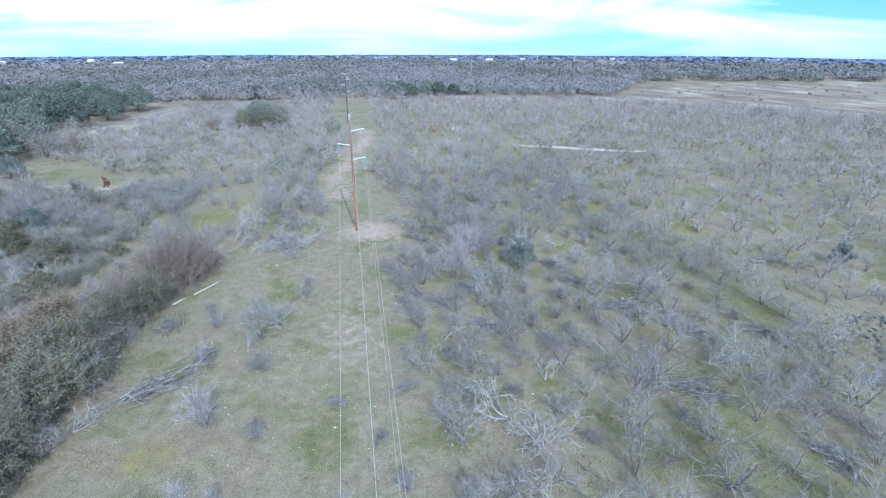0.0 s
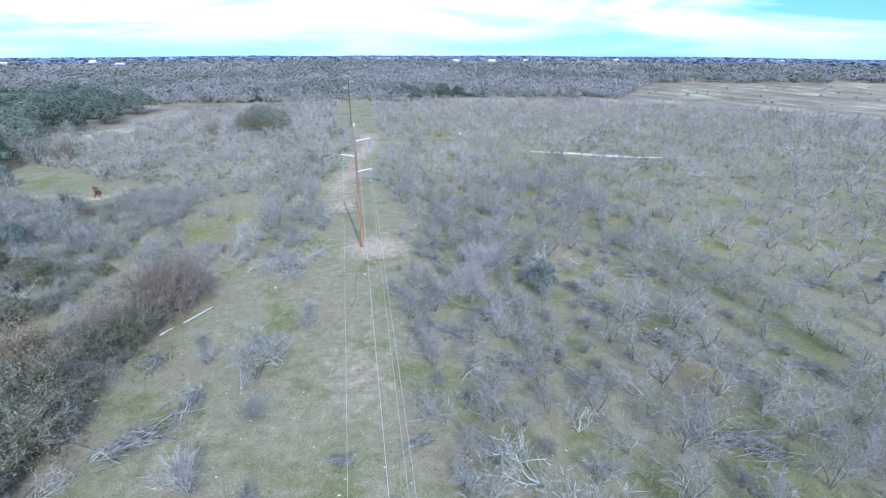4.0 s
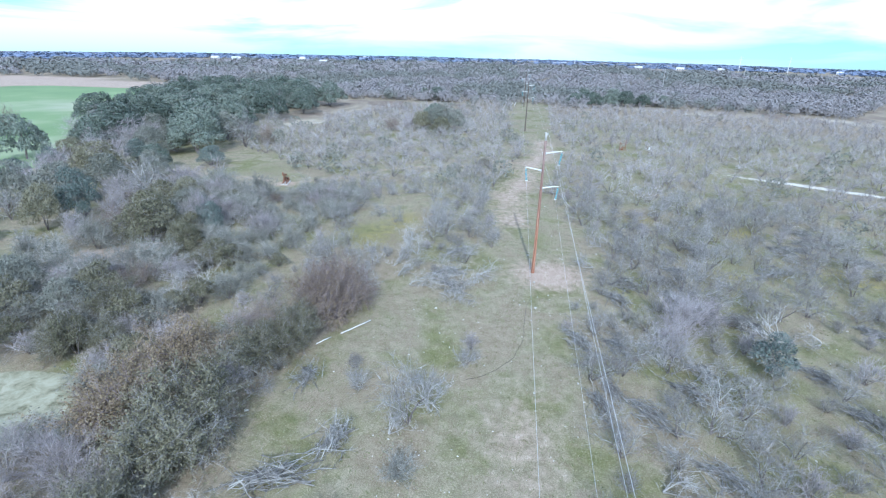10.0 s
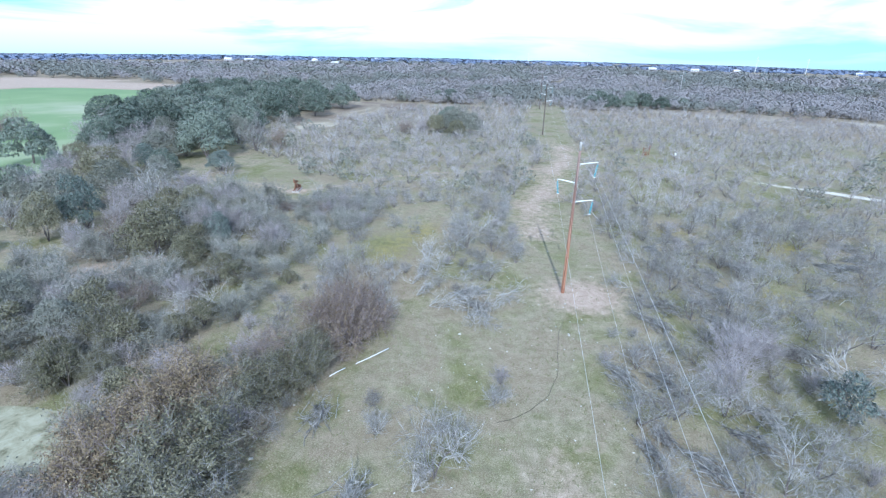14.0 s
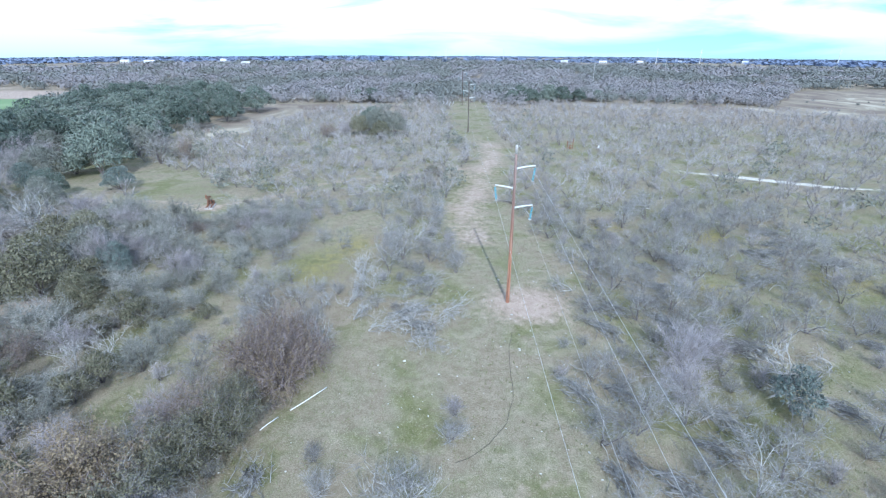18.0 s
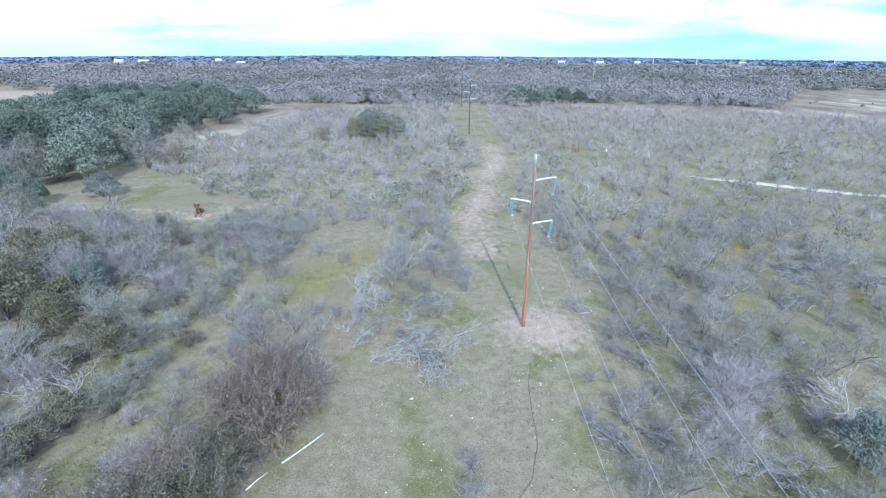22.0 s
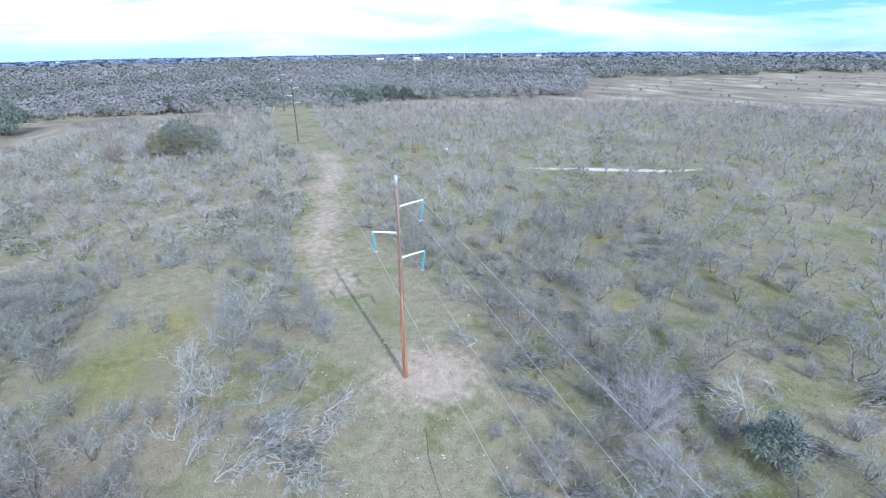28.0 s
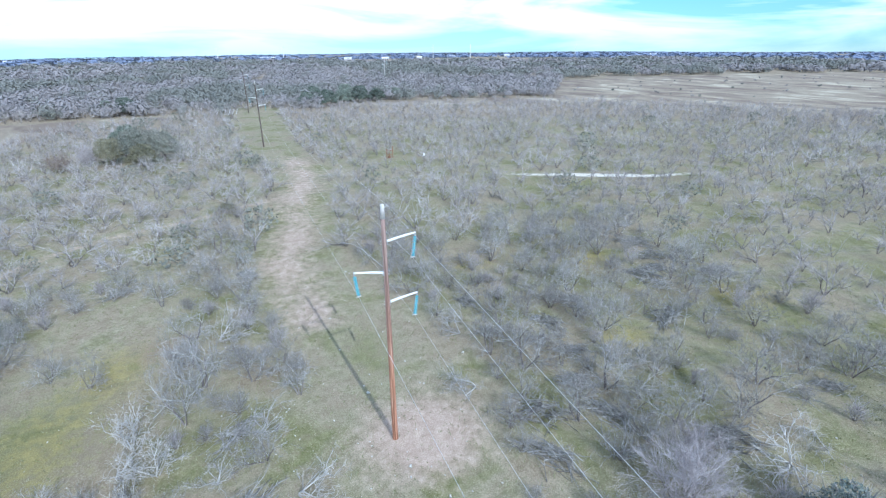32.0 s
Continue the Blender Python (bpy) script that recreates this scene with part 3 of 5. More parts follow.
def build_ground():
    def spaced(lo, hi, step, reach, start=1.15):
        mid = np.arange(lo, hi + 0.01, step)
        ends, s, v = [], step, hi
        while v < reach:
            s *= start
            v += s
            ends.append(v)
        back, s, v = [], step, lo
        while v > -reach:
            s *= start
            v -= s
            back.append(v)
        return np.array(back[::-1] + list(mid) + ends)

    xs, ys = spaced(-100, 100, 1.0, 4600), spaced(-70, 130, 1.0, 4600)
    X, Y = np.meshgrid(xs, ys)
    Z = land(X, Y)
    nx, ny = len(xs), len(ys)
    V = np.stack([X, Y, Z], -1).reshape(-1, 3)
    i = (np.arange(ny - 1)[:, None] * nx + np.arange(nx - 1)[None]).ravel()
    T = np.concatenate([np.stack([i, i + 1, i + nx + 1], 1), np.stack([i, i + nx + 1, i + nx], 1)])
    me = tri_mesh("ground", V, T, ("ground",))
    me.polygons.foreach_set("use_smooth", np.ones(len(T), bool))
    x, y = V[:, 0], V[:, 1]
    row = inside_all(CORRIDOR, x, y)
    soil = np.exp(-((((x - 2) / 5.4) ** 2 + ((y + 0.6) / 5.0) ** 2))) * 1.0
    soil = np.maximum(soil, (0.64 + 0.16 * np.sin(y * 0.41 + 0.6 * np.sin(x)) * np.sin(y * 0.13 + x * 0.5)) * np.exp(-(near_line(TRACK, x, y) / 4.4) ** 2) * smooth(120, 95, y))
    soil = np.maximum(soil, 0.58 * np.exp(-(near_line(TRACK_W, x, y) / 1.5) ** 2))
    soil = np.maximum(soil, 0.5 * np.exp(-(((x + 1) / 4.5) ** 2 + ((y + 30) / 9.0) ** 2)))
    soil = np.maximum(soil, 0.6 * inside_all(WEST_CLEAR, x, y))
    soil = np.maximum(soil, 0.9 * np.exp(-(((x + 49.5) / 3.5) ** 2 + ((y - 33.5) / 2.6) ** 2)))
    soil = np.maximum(soil, 0.85 * inside_all(PLOUGH, x, y))
    green = 0.6 * np.exp(-(((x + 24.5) / 8) ** 2 + ((y - 9) / 10) ** 2)) + 0.5 * np.exp(-(((x + 60) / 13) ** 2 + ((y - 44) / 12) ** 2)) + 0.35 * row * smooth(75, 110, y)
    green = np.maximum(green, (0.36 + 0.10 * np.sin(x * 0.21 + 2 * np.sin(y * 0.09))) * smooth(7, 16, x) * smooth(190, 120, y))
    green = np.maximum(green, 0.5 * np.exp(-(((x - 1) / 4) ** 2 + ((y - 12) / 8) ** 2)))
    litter = 0.62 * np.exp(-(((x + 18.5) / 5) ** 2 + ((y - 13) / 6) ** 2)) + 0.5 * np.exp(-(((x + 24) / 5) ** 2 + ((y + 1) / 5) ** 2)) + 0.22 * (~row) * smooth(0, 10, x) * smooth(160, 60, y) + 0.32 * (~row) * smooth(-2, -24, x) * smooth(20, -10, y) + 0.52 * np.exp(-(near_line(HEDGE_EDGE, x, y) / 6.0) ** 2)
    pale = np.exp(-(near_line(ROAD, x, y) / 1.5) ** 2) * (0.32 + 0.6 * np.exp(-(((x - 63) / 14) ** 2)))
    pale = np.maximum(pale, 0.36 * inside_all(FAR_FIELD, x, y))
    pale = np.maximum(pale, 0.30 * inside_all(HAY_W, x, y))
    pale = np.maximum(pale, 0.42 * np.exp(-(near_line(FIELD_EDGE, x, y) / 5.0) ** 2))
    moss = 0.5 * np.exp(-(((x + 24) / 5.5) ** 2 + ((y - 8) / 8) ** 2)) + 0.5 * np.exp(-(((x + 20) / 4) ** 2 + ((y - 18) / 5) ** 2))
    for mx, my, mr in ((36, -17, 5), (24, 4, 4), (42, 6, 6), (30, -36, 4), (18, 26, 4), (52, -8, 6), (-15.5, -44, 3.5), (33, 22, 5)):
        moss = np.maximum(moss, 0.6 * np.exp(-(((x - mx) / mr) ** 2 + ((y - my) / (mr * 0.8)) ** 2)))
    mould = 0.6 * np.exp(-(((x + 17) / 3.0) ** 2 + ((y - 19) / 4) ** 2)) + 0.55 * np.exp(-(((x + 24) / 4) ** 2 + ((y + 4) / 4) ** 2)) + 0.4 * np.exp(-(((x + 18) / 3) ** 2 + ((y + 26) / 9) ** 2))
    pond = ((x - POND[0]) / (POND[2] + 2)) ** 2 + ((y - POND[1]) / (POND[3] + 1.5)) ** 2 < 1
    soil = np.maximum(soil, 0.3 * pond)
    hay = (inside_all(HAY_W, x, y) | inside_all(HAY_E, x, y) | inside_all(FAR_FIELD, x, y)) * 1.0
    crop = inside_all(CROP, x, y) * 1.0
    d = np.hypot(x, y + 50)
    litter = np.maximum(litter, 0.9 * smooth(190, 240, d) * (1 - hay) * (1 - crop) * (1 - smooth(14, 8, np.abs(x)) * smooth(260, 215, y)))
    hay = np.maximum(hay, (d > 900) * (np.sin(x * 0.0052 + 2.0) * np.sin(y * 0.0047 + 0.6) > 0.62))
    for name, channels in (("cover", (soil, green, litter)), ("fields", (pale, hay, crop)), ("damp", (moss, mould, 0 * x))):
        att = me.color_attributes.new(name, "FLOAT_COLOR", "POINT")
        att.data.foreach_set("color", np.stack([*channels, np.ones(len(x))], 1).astype(np.float32).ravel())
    return tagged(new("ground", me), "rough winter pasture with tracks and bare soil", "ground", kind="structure")


build_ground()

# ---------------- things: helpers ----------------
def part(name, mesh, parent, label="", m=None):
    ob = new(name, mesh)
    ob.parent = parent
    if m is not None:
        ob.matrix_basis = m
    return tagged(ob, label)


def bm_mesh(name, bm, material, smooth_faces=False):
    me = bpy.data.meshes.new(name)
    bm.to_mesh(me)
    bm.free()
    me.materials.append(MAT[material])
    if smooth_faces:
        me.polygons.foreach_set("use_smooth", np.ones(len(me.polygons), bool))
    return me


def rod(bm, a, b, r0, r1=None, sides=8):
    """A capped tapered rod from a to b."""
    a, b = Vector(a), Vector(b)
    m = Matrix.Translation((a + b) / 2) @ (b - a).to_track_quat("Z", "Y").to_matrix().to_4x4()
    bmesh.ops.create_cone(bm, cap_ends=True, segments=sides, radius1=r0, radius2=r0 if r1 is None else r1, depth=(b - a).length, matrix=m)


def block(bm, size, m=Matrix(), bevel=0.02):
    made = bmesh.ops.create_cube(bm, size=1.0, matrix=m @ Matrix.Diagonal((*size, 1)))
    if bevel:
        edges = {e for v in made["verts"] for e in v.link_edges}
        bmesh.ops.bevel(bm, geom=list(edges), offset=bevel, segments=1, affect="EDGES")


def curve_tube(bm, pts, radius, sides=8):
    """A smooth bent tube along points; radius may be a list."""
    pts = [Vector(p) for p in pts]
    radii = radius if isinstance(radius, (list, tuple)) else [radius] * len(pts)
    rings = []
    for i, p in enumerate(pts):
        d = (pts[min(i + 1, len(pts) - 1)] - pts[max(i - 1, 0)]).normalized()
        ref = Vector((0, 0, 1)) if abs(d.z) < 0.9 else Vector((0, 1, 0))
        u = d.cross(ref).normalized()
        w = d.cross(u)
        rings.append([bm.verts.new(p + (u * math.cos(a) + w * math.sin(a)) * radii[i]) for a in [2 * math.pi * k / sides for k in range(sides)]])
    for r0, r1 in zip(rings, rings[1:]):
        for k in range(sides):
            bm.faces.new((r0[k], r0[(k + 1) % sides], r1[(k + 1) % sides], r1[k]))
    bm.faces.new(rings[0][::-1])
    bm.faces.new(rings[-1])


# ---------------- trees: one set of shapes for each kind ----------------
KINDS = {}


def add_kind(kind, name, shapes, twig, label, category, group, bark="bark"):
    """shapes: (trunk, crown pieces) per variant, with crown pieces as (geometry, material)."""
    made = []
    for trunk, crown in shapes:
        tm = tri_mesh("trunk", *trunk, (bark,))
        vs, ts, ix, mats, n = [], [], [], [], 0
        for (v, t), mat in crown:
            if not len(v):
                continue
            vs.append(v), ts.append(t + n), ix.append(np.full(len(t), len(mats)))
            mats.append(mat)
            n += len(v)
        allv = np.concatenate(vs)
        spread = 2 * np.percentile(np.hypot(allv[:, 0], allv[:, 1]), 96)
        made.append((tm, tri_mesh("crown", allv, np.concatenate(ts), mats, np.concatenate(ix)), spread, np.percentile(allv[:, 2], 99)))
    KINDS[kind] = (name, made, label, category, group)


def bare_shapes(seeds, mat, limb="limb", **kw):
    out = []
    for s in seeds:
        trunk, limbs, spray = scale_to(bare_tree(s, **kw), kw.get("height", 3.8))
        out.append((trunk, [(spray, mat), (limbs, limb)]))
    return out


def leafy_shapes(seeds, leaf, twig, height, width, count, size, skin=0.62, lobes=9, stems=4, low=0.12):
    """Shrubs and oaks: limbs, twigs and leaf sprays that fill uneven lobes."""
    out = []
    for s in seeds:
        r = np.random.default_rng(s)
        trunk, crown, spray = bare_tree(s + 500, height=height * 0.85, stems=stems, lean=width / height * 0.55, deepest=2, kids=(1, 2), thick=0.02 * height, twig=0.02, side=3, reach=0.12 * height)
        trunk, crown = scale_to([trunk, join(crown, spray)], height * 0.9)
        w = max(np.abs(crown[0][:, :2]).max(), 0.1)
        f = min(1.0, width * 0.5 / w)
        trunk, crown = (trunk[0] * (f, f, 1), trunk[1]), (crown[0] * (f, f, 1), crown[1])
        hubs = []
        for k in range(lobes):
            a, d = 2.4 * k + r.uniform(-0.4, 0.4), width * 0.5 * np.sqrt((k + 0.5) / lobes) * 0.72
            h = height * (low + (0.8 - low) * (1 - 1.45 * (d / (width * 0.5)) ** 2) * r.uniform(0.75, 1.08))
            hubs.append((np.array([np.cos(a) * d, np.sin(a) * d, h]), np.array([width * r.uniform(0.13, 0.22)] * 2 + [height * r.uniform(0.12, 0.2)])))
        cs, out_way = [], []
        for k, (mid, rad) in enumerate(hubs):
            p = r.normal(size=(4 * count // lobes, 3))
            p /= np.linalg.norm(p, axis=1, keepdims=True)
            q = mid + p * rad * (skin + (1 - skin) * r.uniform(0, 1.25, len(p)))[:, None]
            keep = (p[:, 2] > -0.45) & (q[:, 2] > 0.05)
            for j, (other, size_j) in enumerate(hubs):
                if j != k:
                    keep &= (((q - other) / size_j) ** 2).sum(1) > 0.72
            cs.append(q[keep]), out_way.append((p / rad * rad.mean())[keep])
        c, way = np.concatenate(cs), np.concatenate(out_way)
        pick = r.permutation(len(c))[:count]
        c, way = c[pick], way[pick]
        leaf_geo = leaves(r, c, size, way)
        spiky = [(*p, *(p + unit(p - (0, 0, height * 0.35)) * r.uniform(0.25, 0.8) + r.normal(size=3) * 0.15), size * 0.09, 0) for p in c[:: max(1, len(c) // 420)]]
        out.append((trunk, [(join(crown, blades([(*s[:6], 0.012 + 0.0022 * height, 0) for s in spiky])), twig), (leaf_geo, leaf)]))
    return out


add_kind("mesquite", "mesquite_tree", bare_shapes(range(11, 19), "twig_grey", height=3.9, stems=3, twig=0.0135, side=4, reach=0.55), "", "leafless grey mesquite tree in winter grass", "tree", "bare mesquite thicket")
add_kind("bush", "bare_bush", bare_shapes(range(31, 36), "twig_grey", height=2.4, stems=8, lean=0.75, deepest=2, twig=0.0105, thick=0.035, kids=(2, 3), lift=0.12, side=7, reach=0.42), "", "leafless grey bush with dense upright twigs", "bush", "bare bushes")
add_kind("vase", "pale_bush", bare_shapes(range(41, 44), "twig_mauve", height=2.8, stems=9, lean=0.5, deepest=2, twig=0.014, thick=0.04, kids=(2, 3), lift=0.2, side=4, reach=0.5), "", "pale bleached bush fanning up from the grass", "bush", "pale bushes")
add_kind("dead", "dead_tree", bare_shapes(range(51, 56), "twig_pale", "twig_pale", height=4.4, stems=4, lean=0.8, twig=0.019, thick=0.075, kids=(2, 3), side=1, reach=0.4), "", "dead bleached tree with bare crooked limbs", "dead tree", "dead trees", bark="twig_pale")
add_kind("dome", "round_bush", bare_shapes(range(151, 154), "twig_mauve", "twig_mauve", height=4.6, stems=14, lean=0.9, deepest=2, twig=0.0105, thick=0.045, kids=(2, 4), lift=0.1, side=13, reach=0.7), "", "large rounded grey bush with a fine twig crown", "bush", "round bushes")
add_kind("scrub", "sage_shrub", [(t, k + [(leaves(np.random.default_rng(i + 900), k[0][0][0][::11] * (1.0, 1.0, 0.96), 0.09), "leaf_sage")]) for i, (t, k) in enumerate(bare_shapes(range(161, 166), "twig_sage", "twig_sage", height=4.2, stems=11, lean=1.0, deepest=2, twig=0.0135, thick=0.04, kids=(2, 3), lift=0.06, side=9, reach=0.62))], "", "grey-green scrub shrub with fine twigs", "shrub", "scrub shrubs")
add_kind("redbush", "reddish_bush", [(t, c + [(leaves(np.random.default_rng(i), c[0][0][0][::2], 0.066), "leaf_rust")]) for i, (t, c) in enumerate(bare_shapes(range(61, 64), "twig_red", "twig_red", height=5.6, stems=14, lean=1.15, deepest=2, twig=0.0135, thick=0.05, kids=(2, 4), lift=0.03, side=10, reach=0.75))], "", "large reddish bush with a dense twiggy crown", "bush", "hedge shrubs")
add_kind("olive", "leafy_shrub", leafy_shapes(range(71, 76), "leaf_olive", "twig_grey", 4.6, 5.2, 4200, 0.105, lobes=11), "", "olive-green leafy shrub with grey twigs showing", "shrub", "leafy shrubs")
def twiggy_shapes(seeds, twig, leaf, height, stems, lean, every, size):
    """Hedge shrubs: feathery twig domes with small leaves along the twigs."""
    out = []
    for i, (t, c) in enumerate(bare_shapes(seeds, twig, twig, height=height, stems=stems, lean=lean, deepest=2, twig=0.018, thick=0.05, kids=(2, 4), lift=0.06, side=9, reach=0.62)):
        r = np.random.default_rng(i + 40)
        c0 = np.repeat(c[0][0][0][::every], 2, 0)
        out.append((t, c + [(leaves(r, c0 + r.normal(0, 0.16, c0.shape), size), leaf)]))
    return out


add_kind("hedge_olive", "hedge_shrub", twiggy_shapes(range(171, 174), "twig_grey", "leaf_olive", 6.2, 14, 0.95, 1, 0.068), "", "tall olive-green hedge shrub with fine leaves", "shrub", "hedge shrubs")
add_kind("hedge_rust", "hedge_shrub", twiggy_shapes(range(181, 184), "twig_red", "leaf_rust", 6.6, 15, 1.0, 1, 0.068), "", "tall brown hedge shrub with fine leaves", "shrub", "hedge shrubs")
add_kind("juniper", "juniper", leafy_shapes(range(91, 93), "leaf_blue", "twig_grey", 3.2, 3.2, 3000, 0.08, lobes=10, low=0.05), "", "small blue-green juniper among bare brush", "shrub", "junipers")
add_kind("oak", "live_oak", leafy_shapes(range(101, 106), "leaf_oak", "twig_grey", 8.5, 10.5, 5600, 0.205, lobes=19, stems=3, low=0.06), "", "dark green live oak with a broad crown", "tree", "live oaks")
add_kind("tree_sage", "hackberry", leafy_shapes(range(191, 194), "leaf_sage", "twig_sage", 7.6, 9.0, 7200, 0.14, lobes=19, stems=4, low=0.1), "", "rounded grey-green tree in the western wood", "tree", "western wood")
add_kind("tree_olive", "elm", leafy_shapes(range(195, 198), "leaf_olive", "twig_sage", 7.6, 9.0, 7200, 0.14, lobes=19, stems=4, low=0.1), "", "rounded olive-brown tree in the western wood", "tree", "western wood")
add_kind("tree_blue", "tall_juniper", leafy_shapes(range(201, 203), "leaf_blue", "twig_grey", 7.6, 7.5, 6400, 0.135, lobes=17, stems=4, low=0.1), "", "rounded blue-green juniper in the western wood", "tree", "western wood")
add_kind("greybig", "bare_hackberry", bare_shapes(range(111, 114), "twig_grey", height=6.8, stems=4, lean=0.6, twig=0.032, thick=0.12, side=3, reach=0.8), "", "tall leafless grey tree beside green oaks", "tree", "tall bare trees")

GROUPS_COUNT = {}


def plant(kind, x, y, size=1.0, turn=None, lie=None, label="", wide=0.0, high=0.0):
    """Sets one plant; wide and high, in metres, stretch it to a crown of that size."""
    name, shapes, text, category, group = KINDS[kind]
    tm, cm, spread, top = shapes[int(rng.integers(len(shapes)))]
    ob = new(name)
    ob.empty_display_size = 0.3
    tilt = Matrix.Rotation(lie, 4, "Y") if lie else Matrix.Rotation(rng.uniform(-0.08, 0.08), 4, "X")
    a = rng.uniform(0, 6.28) if turn is None else turn
    s = (size * rng.uniform(0.92, 1.08), size * rng.uniform(0.92, 1.08), size)
    if wide:
        s = (wide / spread * rng.uniform(0.95, 1.05), wide / spread * rng.uniform(0.95, 1.05), high / top)
    ob.matrix_basis = Matrix.Translation((x, y, at_land(x, y) - (0.02 if not lie else -0.12))) @ Matrix.Rotation(a, 4, "Z") @ tilt @ Matrix.Diagonal((*s, 1))
    part("trunk", tm, ob)
    part("crown", cm, ob)
    GROUPS_COUNT[kind] = GROUPS_COUNT.get(kind, 0) + 1
    return tagged(ob, label or text, category, group)


def pile_shapes():
    """Heaps of cut branches, lying mostly one way."""
    out = []
    for s in range(4):
        r = np.random.default_rng(200 + s)
        big, small = [], []
        for k in range(46):
            a = r.normal(0, 0.45) + (np.pi if r.uniform() < 0.4 else 0)
            ln = r.uniform(1.2, 3.0)
            x, y = r.normal(0, 1.0), r.normal(0, 0.5)
            h = max(0.06, 0.75 * np.exp(-(x / 1.4) ** 2 - (y / 0.8) ** 2) * r.uniform(0.1, 1.1))
            p = np.array([x - np.cos(a) * ln / 2, y - np.sin(a) * ln / 2, max(0.04, h - r.uniform(0, 0.3))])
            d = np.array([np.cos(a), np.sin(a), r.uniform(-0.05, 0.28)])
            rad = r.uniform(0.018, 0.05)
            for i in range(3):
                q = p + unit(d + r.normal(size=3) * 0.15) * ln / 3
                q[2] = max(q[2], 0.03)
                big.append((*p, *q, rad, rad * 0.75))
                for _ in range(4):
                    e = q + unit(d + r.normal(size=3) * 0.6 + (0, 0, 0.1)) * r.uniform(0.35, 1.0)
                    e[2] = max(e[2], 0.02)
                    small.append((*q, *e, 0.012, 0))
                p, rad = q, rad * 0.75
        out.append((tri_mesh("brush_base", *tubes(big, 3), ("twig_cut",)), tri_mesh("brush_top", *blades([(*s[:6], 0.017, 0) for s in small]), ("twig_cut",))))
    return out


PILES = pile_shapes()


def brush_pile(x, y, size=1.0, turn=0.0, long=1.0):
    b, t = PILES[int(rng.integers(len(PILES)))]
    ob = new("brush_pile")
    ob.matrix_basis = Matrix.Translation((x, y, at_land(x, y))) @ Matrix.Rotation(turn + rng.uniform(-0.5, 0.5), 4, "Z") @ Matrix.Diagonal((size * min(long, 1.15), size * 1.1, size * rng.uniform(0.9, 1.5), 1))
    part("brush_base", b, ob)
    part("brush_top", t, ob)
    return tagged(ob, "heap of cut grey brush lying on grass", "brush pile", "brush piles")


# ---------------- planting ----------------
TAKEN = []


def take(x, y, r):
    TAKEN.append((x, y, r))


def free(x, y, r):
    return all((x - a) ** 2 + (y - b) ** 2 > (r + c) ** 2 * 0.6 for a, b, c in TAKEN)


for x, y, s in [(-12.1, -41.4, 1.75), (-6.0, -18.6, 0.8), (3.2, -13.8, 0.75), (17.4, 19.8, 0.6), (-1.8, -51, 0.7), (2.4, -50, 0.75), (-12, -48.5, 0.8), (-14.5, -49.5, 0.8), (-9.8, -49, 0.7)]:
    plant("vase", x, y, s)
    take(x, y, 1.2 * s)
for x, y, s in [(-15.8, -23.6, 0.75), (-8.3, -42.2, 0.5), (-9.0, -25.6, 1.1), (-6.2, -21.2, 1.2), (-14.6, -26.4, 1.1), (9.6, -10.6, 0.8), (5.0, -19.0, 0.7), (18.0, 1.4, 0.95), (11.0, -24, 1.0), (21, -9.7, 0.9), (8.5, -15, 1.0), (25, -1.6, 1.0), (4.6, -9.0, 0.7)]:
    plant("bush", x, y, s)
    take(x, y, 1.3 * s)
for x, y, s in [(21.7, -40.0, 0.9), (25.0, -42.1, 1.0), (24.4, -32.6, 0.9), (22.8, -1.5, 1.0), (-25.2, 17.2, 0.75), (-12.8, 36.6, 1.0), (10.4, -27.5, 0.9), (14.5, -35.0, 1.0)]:
    plant("mesquite", x, y, s)
    take(x, y, 1.6 * s)
# large round bushes by the line
for x, y, s in [(14.6, -12.2, 1.35), (12.8, -16.4, 1.0), (17.6, -9.8, 0.9)]:
    plant("dome", x, y, s)
    take(x, y, 2.2)
for x, y, s in [(20.9, -17.4, 1.3), (63, -24, 1.0)]:
    plant("juniper", x, y, s)
    take(x, y, 1.6)
for x, y, s, t, lie in [(-16.6, -4.4, 1.0, 0.9, 1.2), (-10.2, -7.4, 1.1, -0.9, 1.35), (10.7, -44.6, 1.25, 2.6, 1.3), (7.7, 2.9, 0.8, 2.9, 1.4), (9.8, 10.8, 0.8, 2.6, 1.35), (10.9, 12.7, 0.8, 2.3, 1.3), (-18.0, 30.4, 0.7, 0.6, 1.2), (8.1, -32.9, 0.9, 0.4, 1.3), (-21.6, -40.4, 0.7, 0.8, 1.2)]:
    plant("dead", x, y, s, t, lie, "" if lie < 0.3 else "fallen bleached dead tree lying in the grass")
    take(x, y, 1.8)
for x, y, s, t, lg in [(-14.4, -32.6, 1.05, 1.2, 0.8), (-17.4, -36.7, 1.1, 0.5, 1.3), (-19.4, -25.6, 0.95, 2.2, 0.9), (-2.1, -40.4, 0.5, 0.2, 1.0), (3.4, -39.7, 0.6, 0.4, 1.0), (1.1, -44.8, 0.4, 1.0, 1.0), (27.4, -44.1, 1.2, 0.2, 1.2), (35.2, -15.9, 1.0, 2.8, 1.6), (54.4, -22.0, 1.0, 2.8, 1.3), (9.6, -6.0, 0.9, 2.5, 1.2), (30.6, 4.8, 1.1, 0.3, 1.2), (25.0, -17.6, 0.9, 2.2, 1.0), (18.2, -34.9, 0.9, 2.2, 1.4), (28.6, -30.2, 1.0, 2.6, 1.2)]:
    brush_pile(x, y, s, t, lg)
    take(x, y, 1.6 * s)
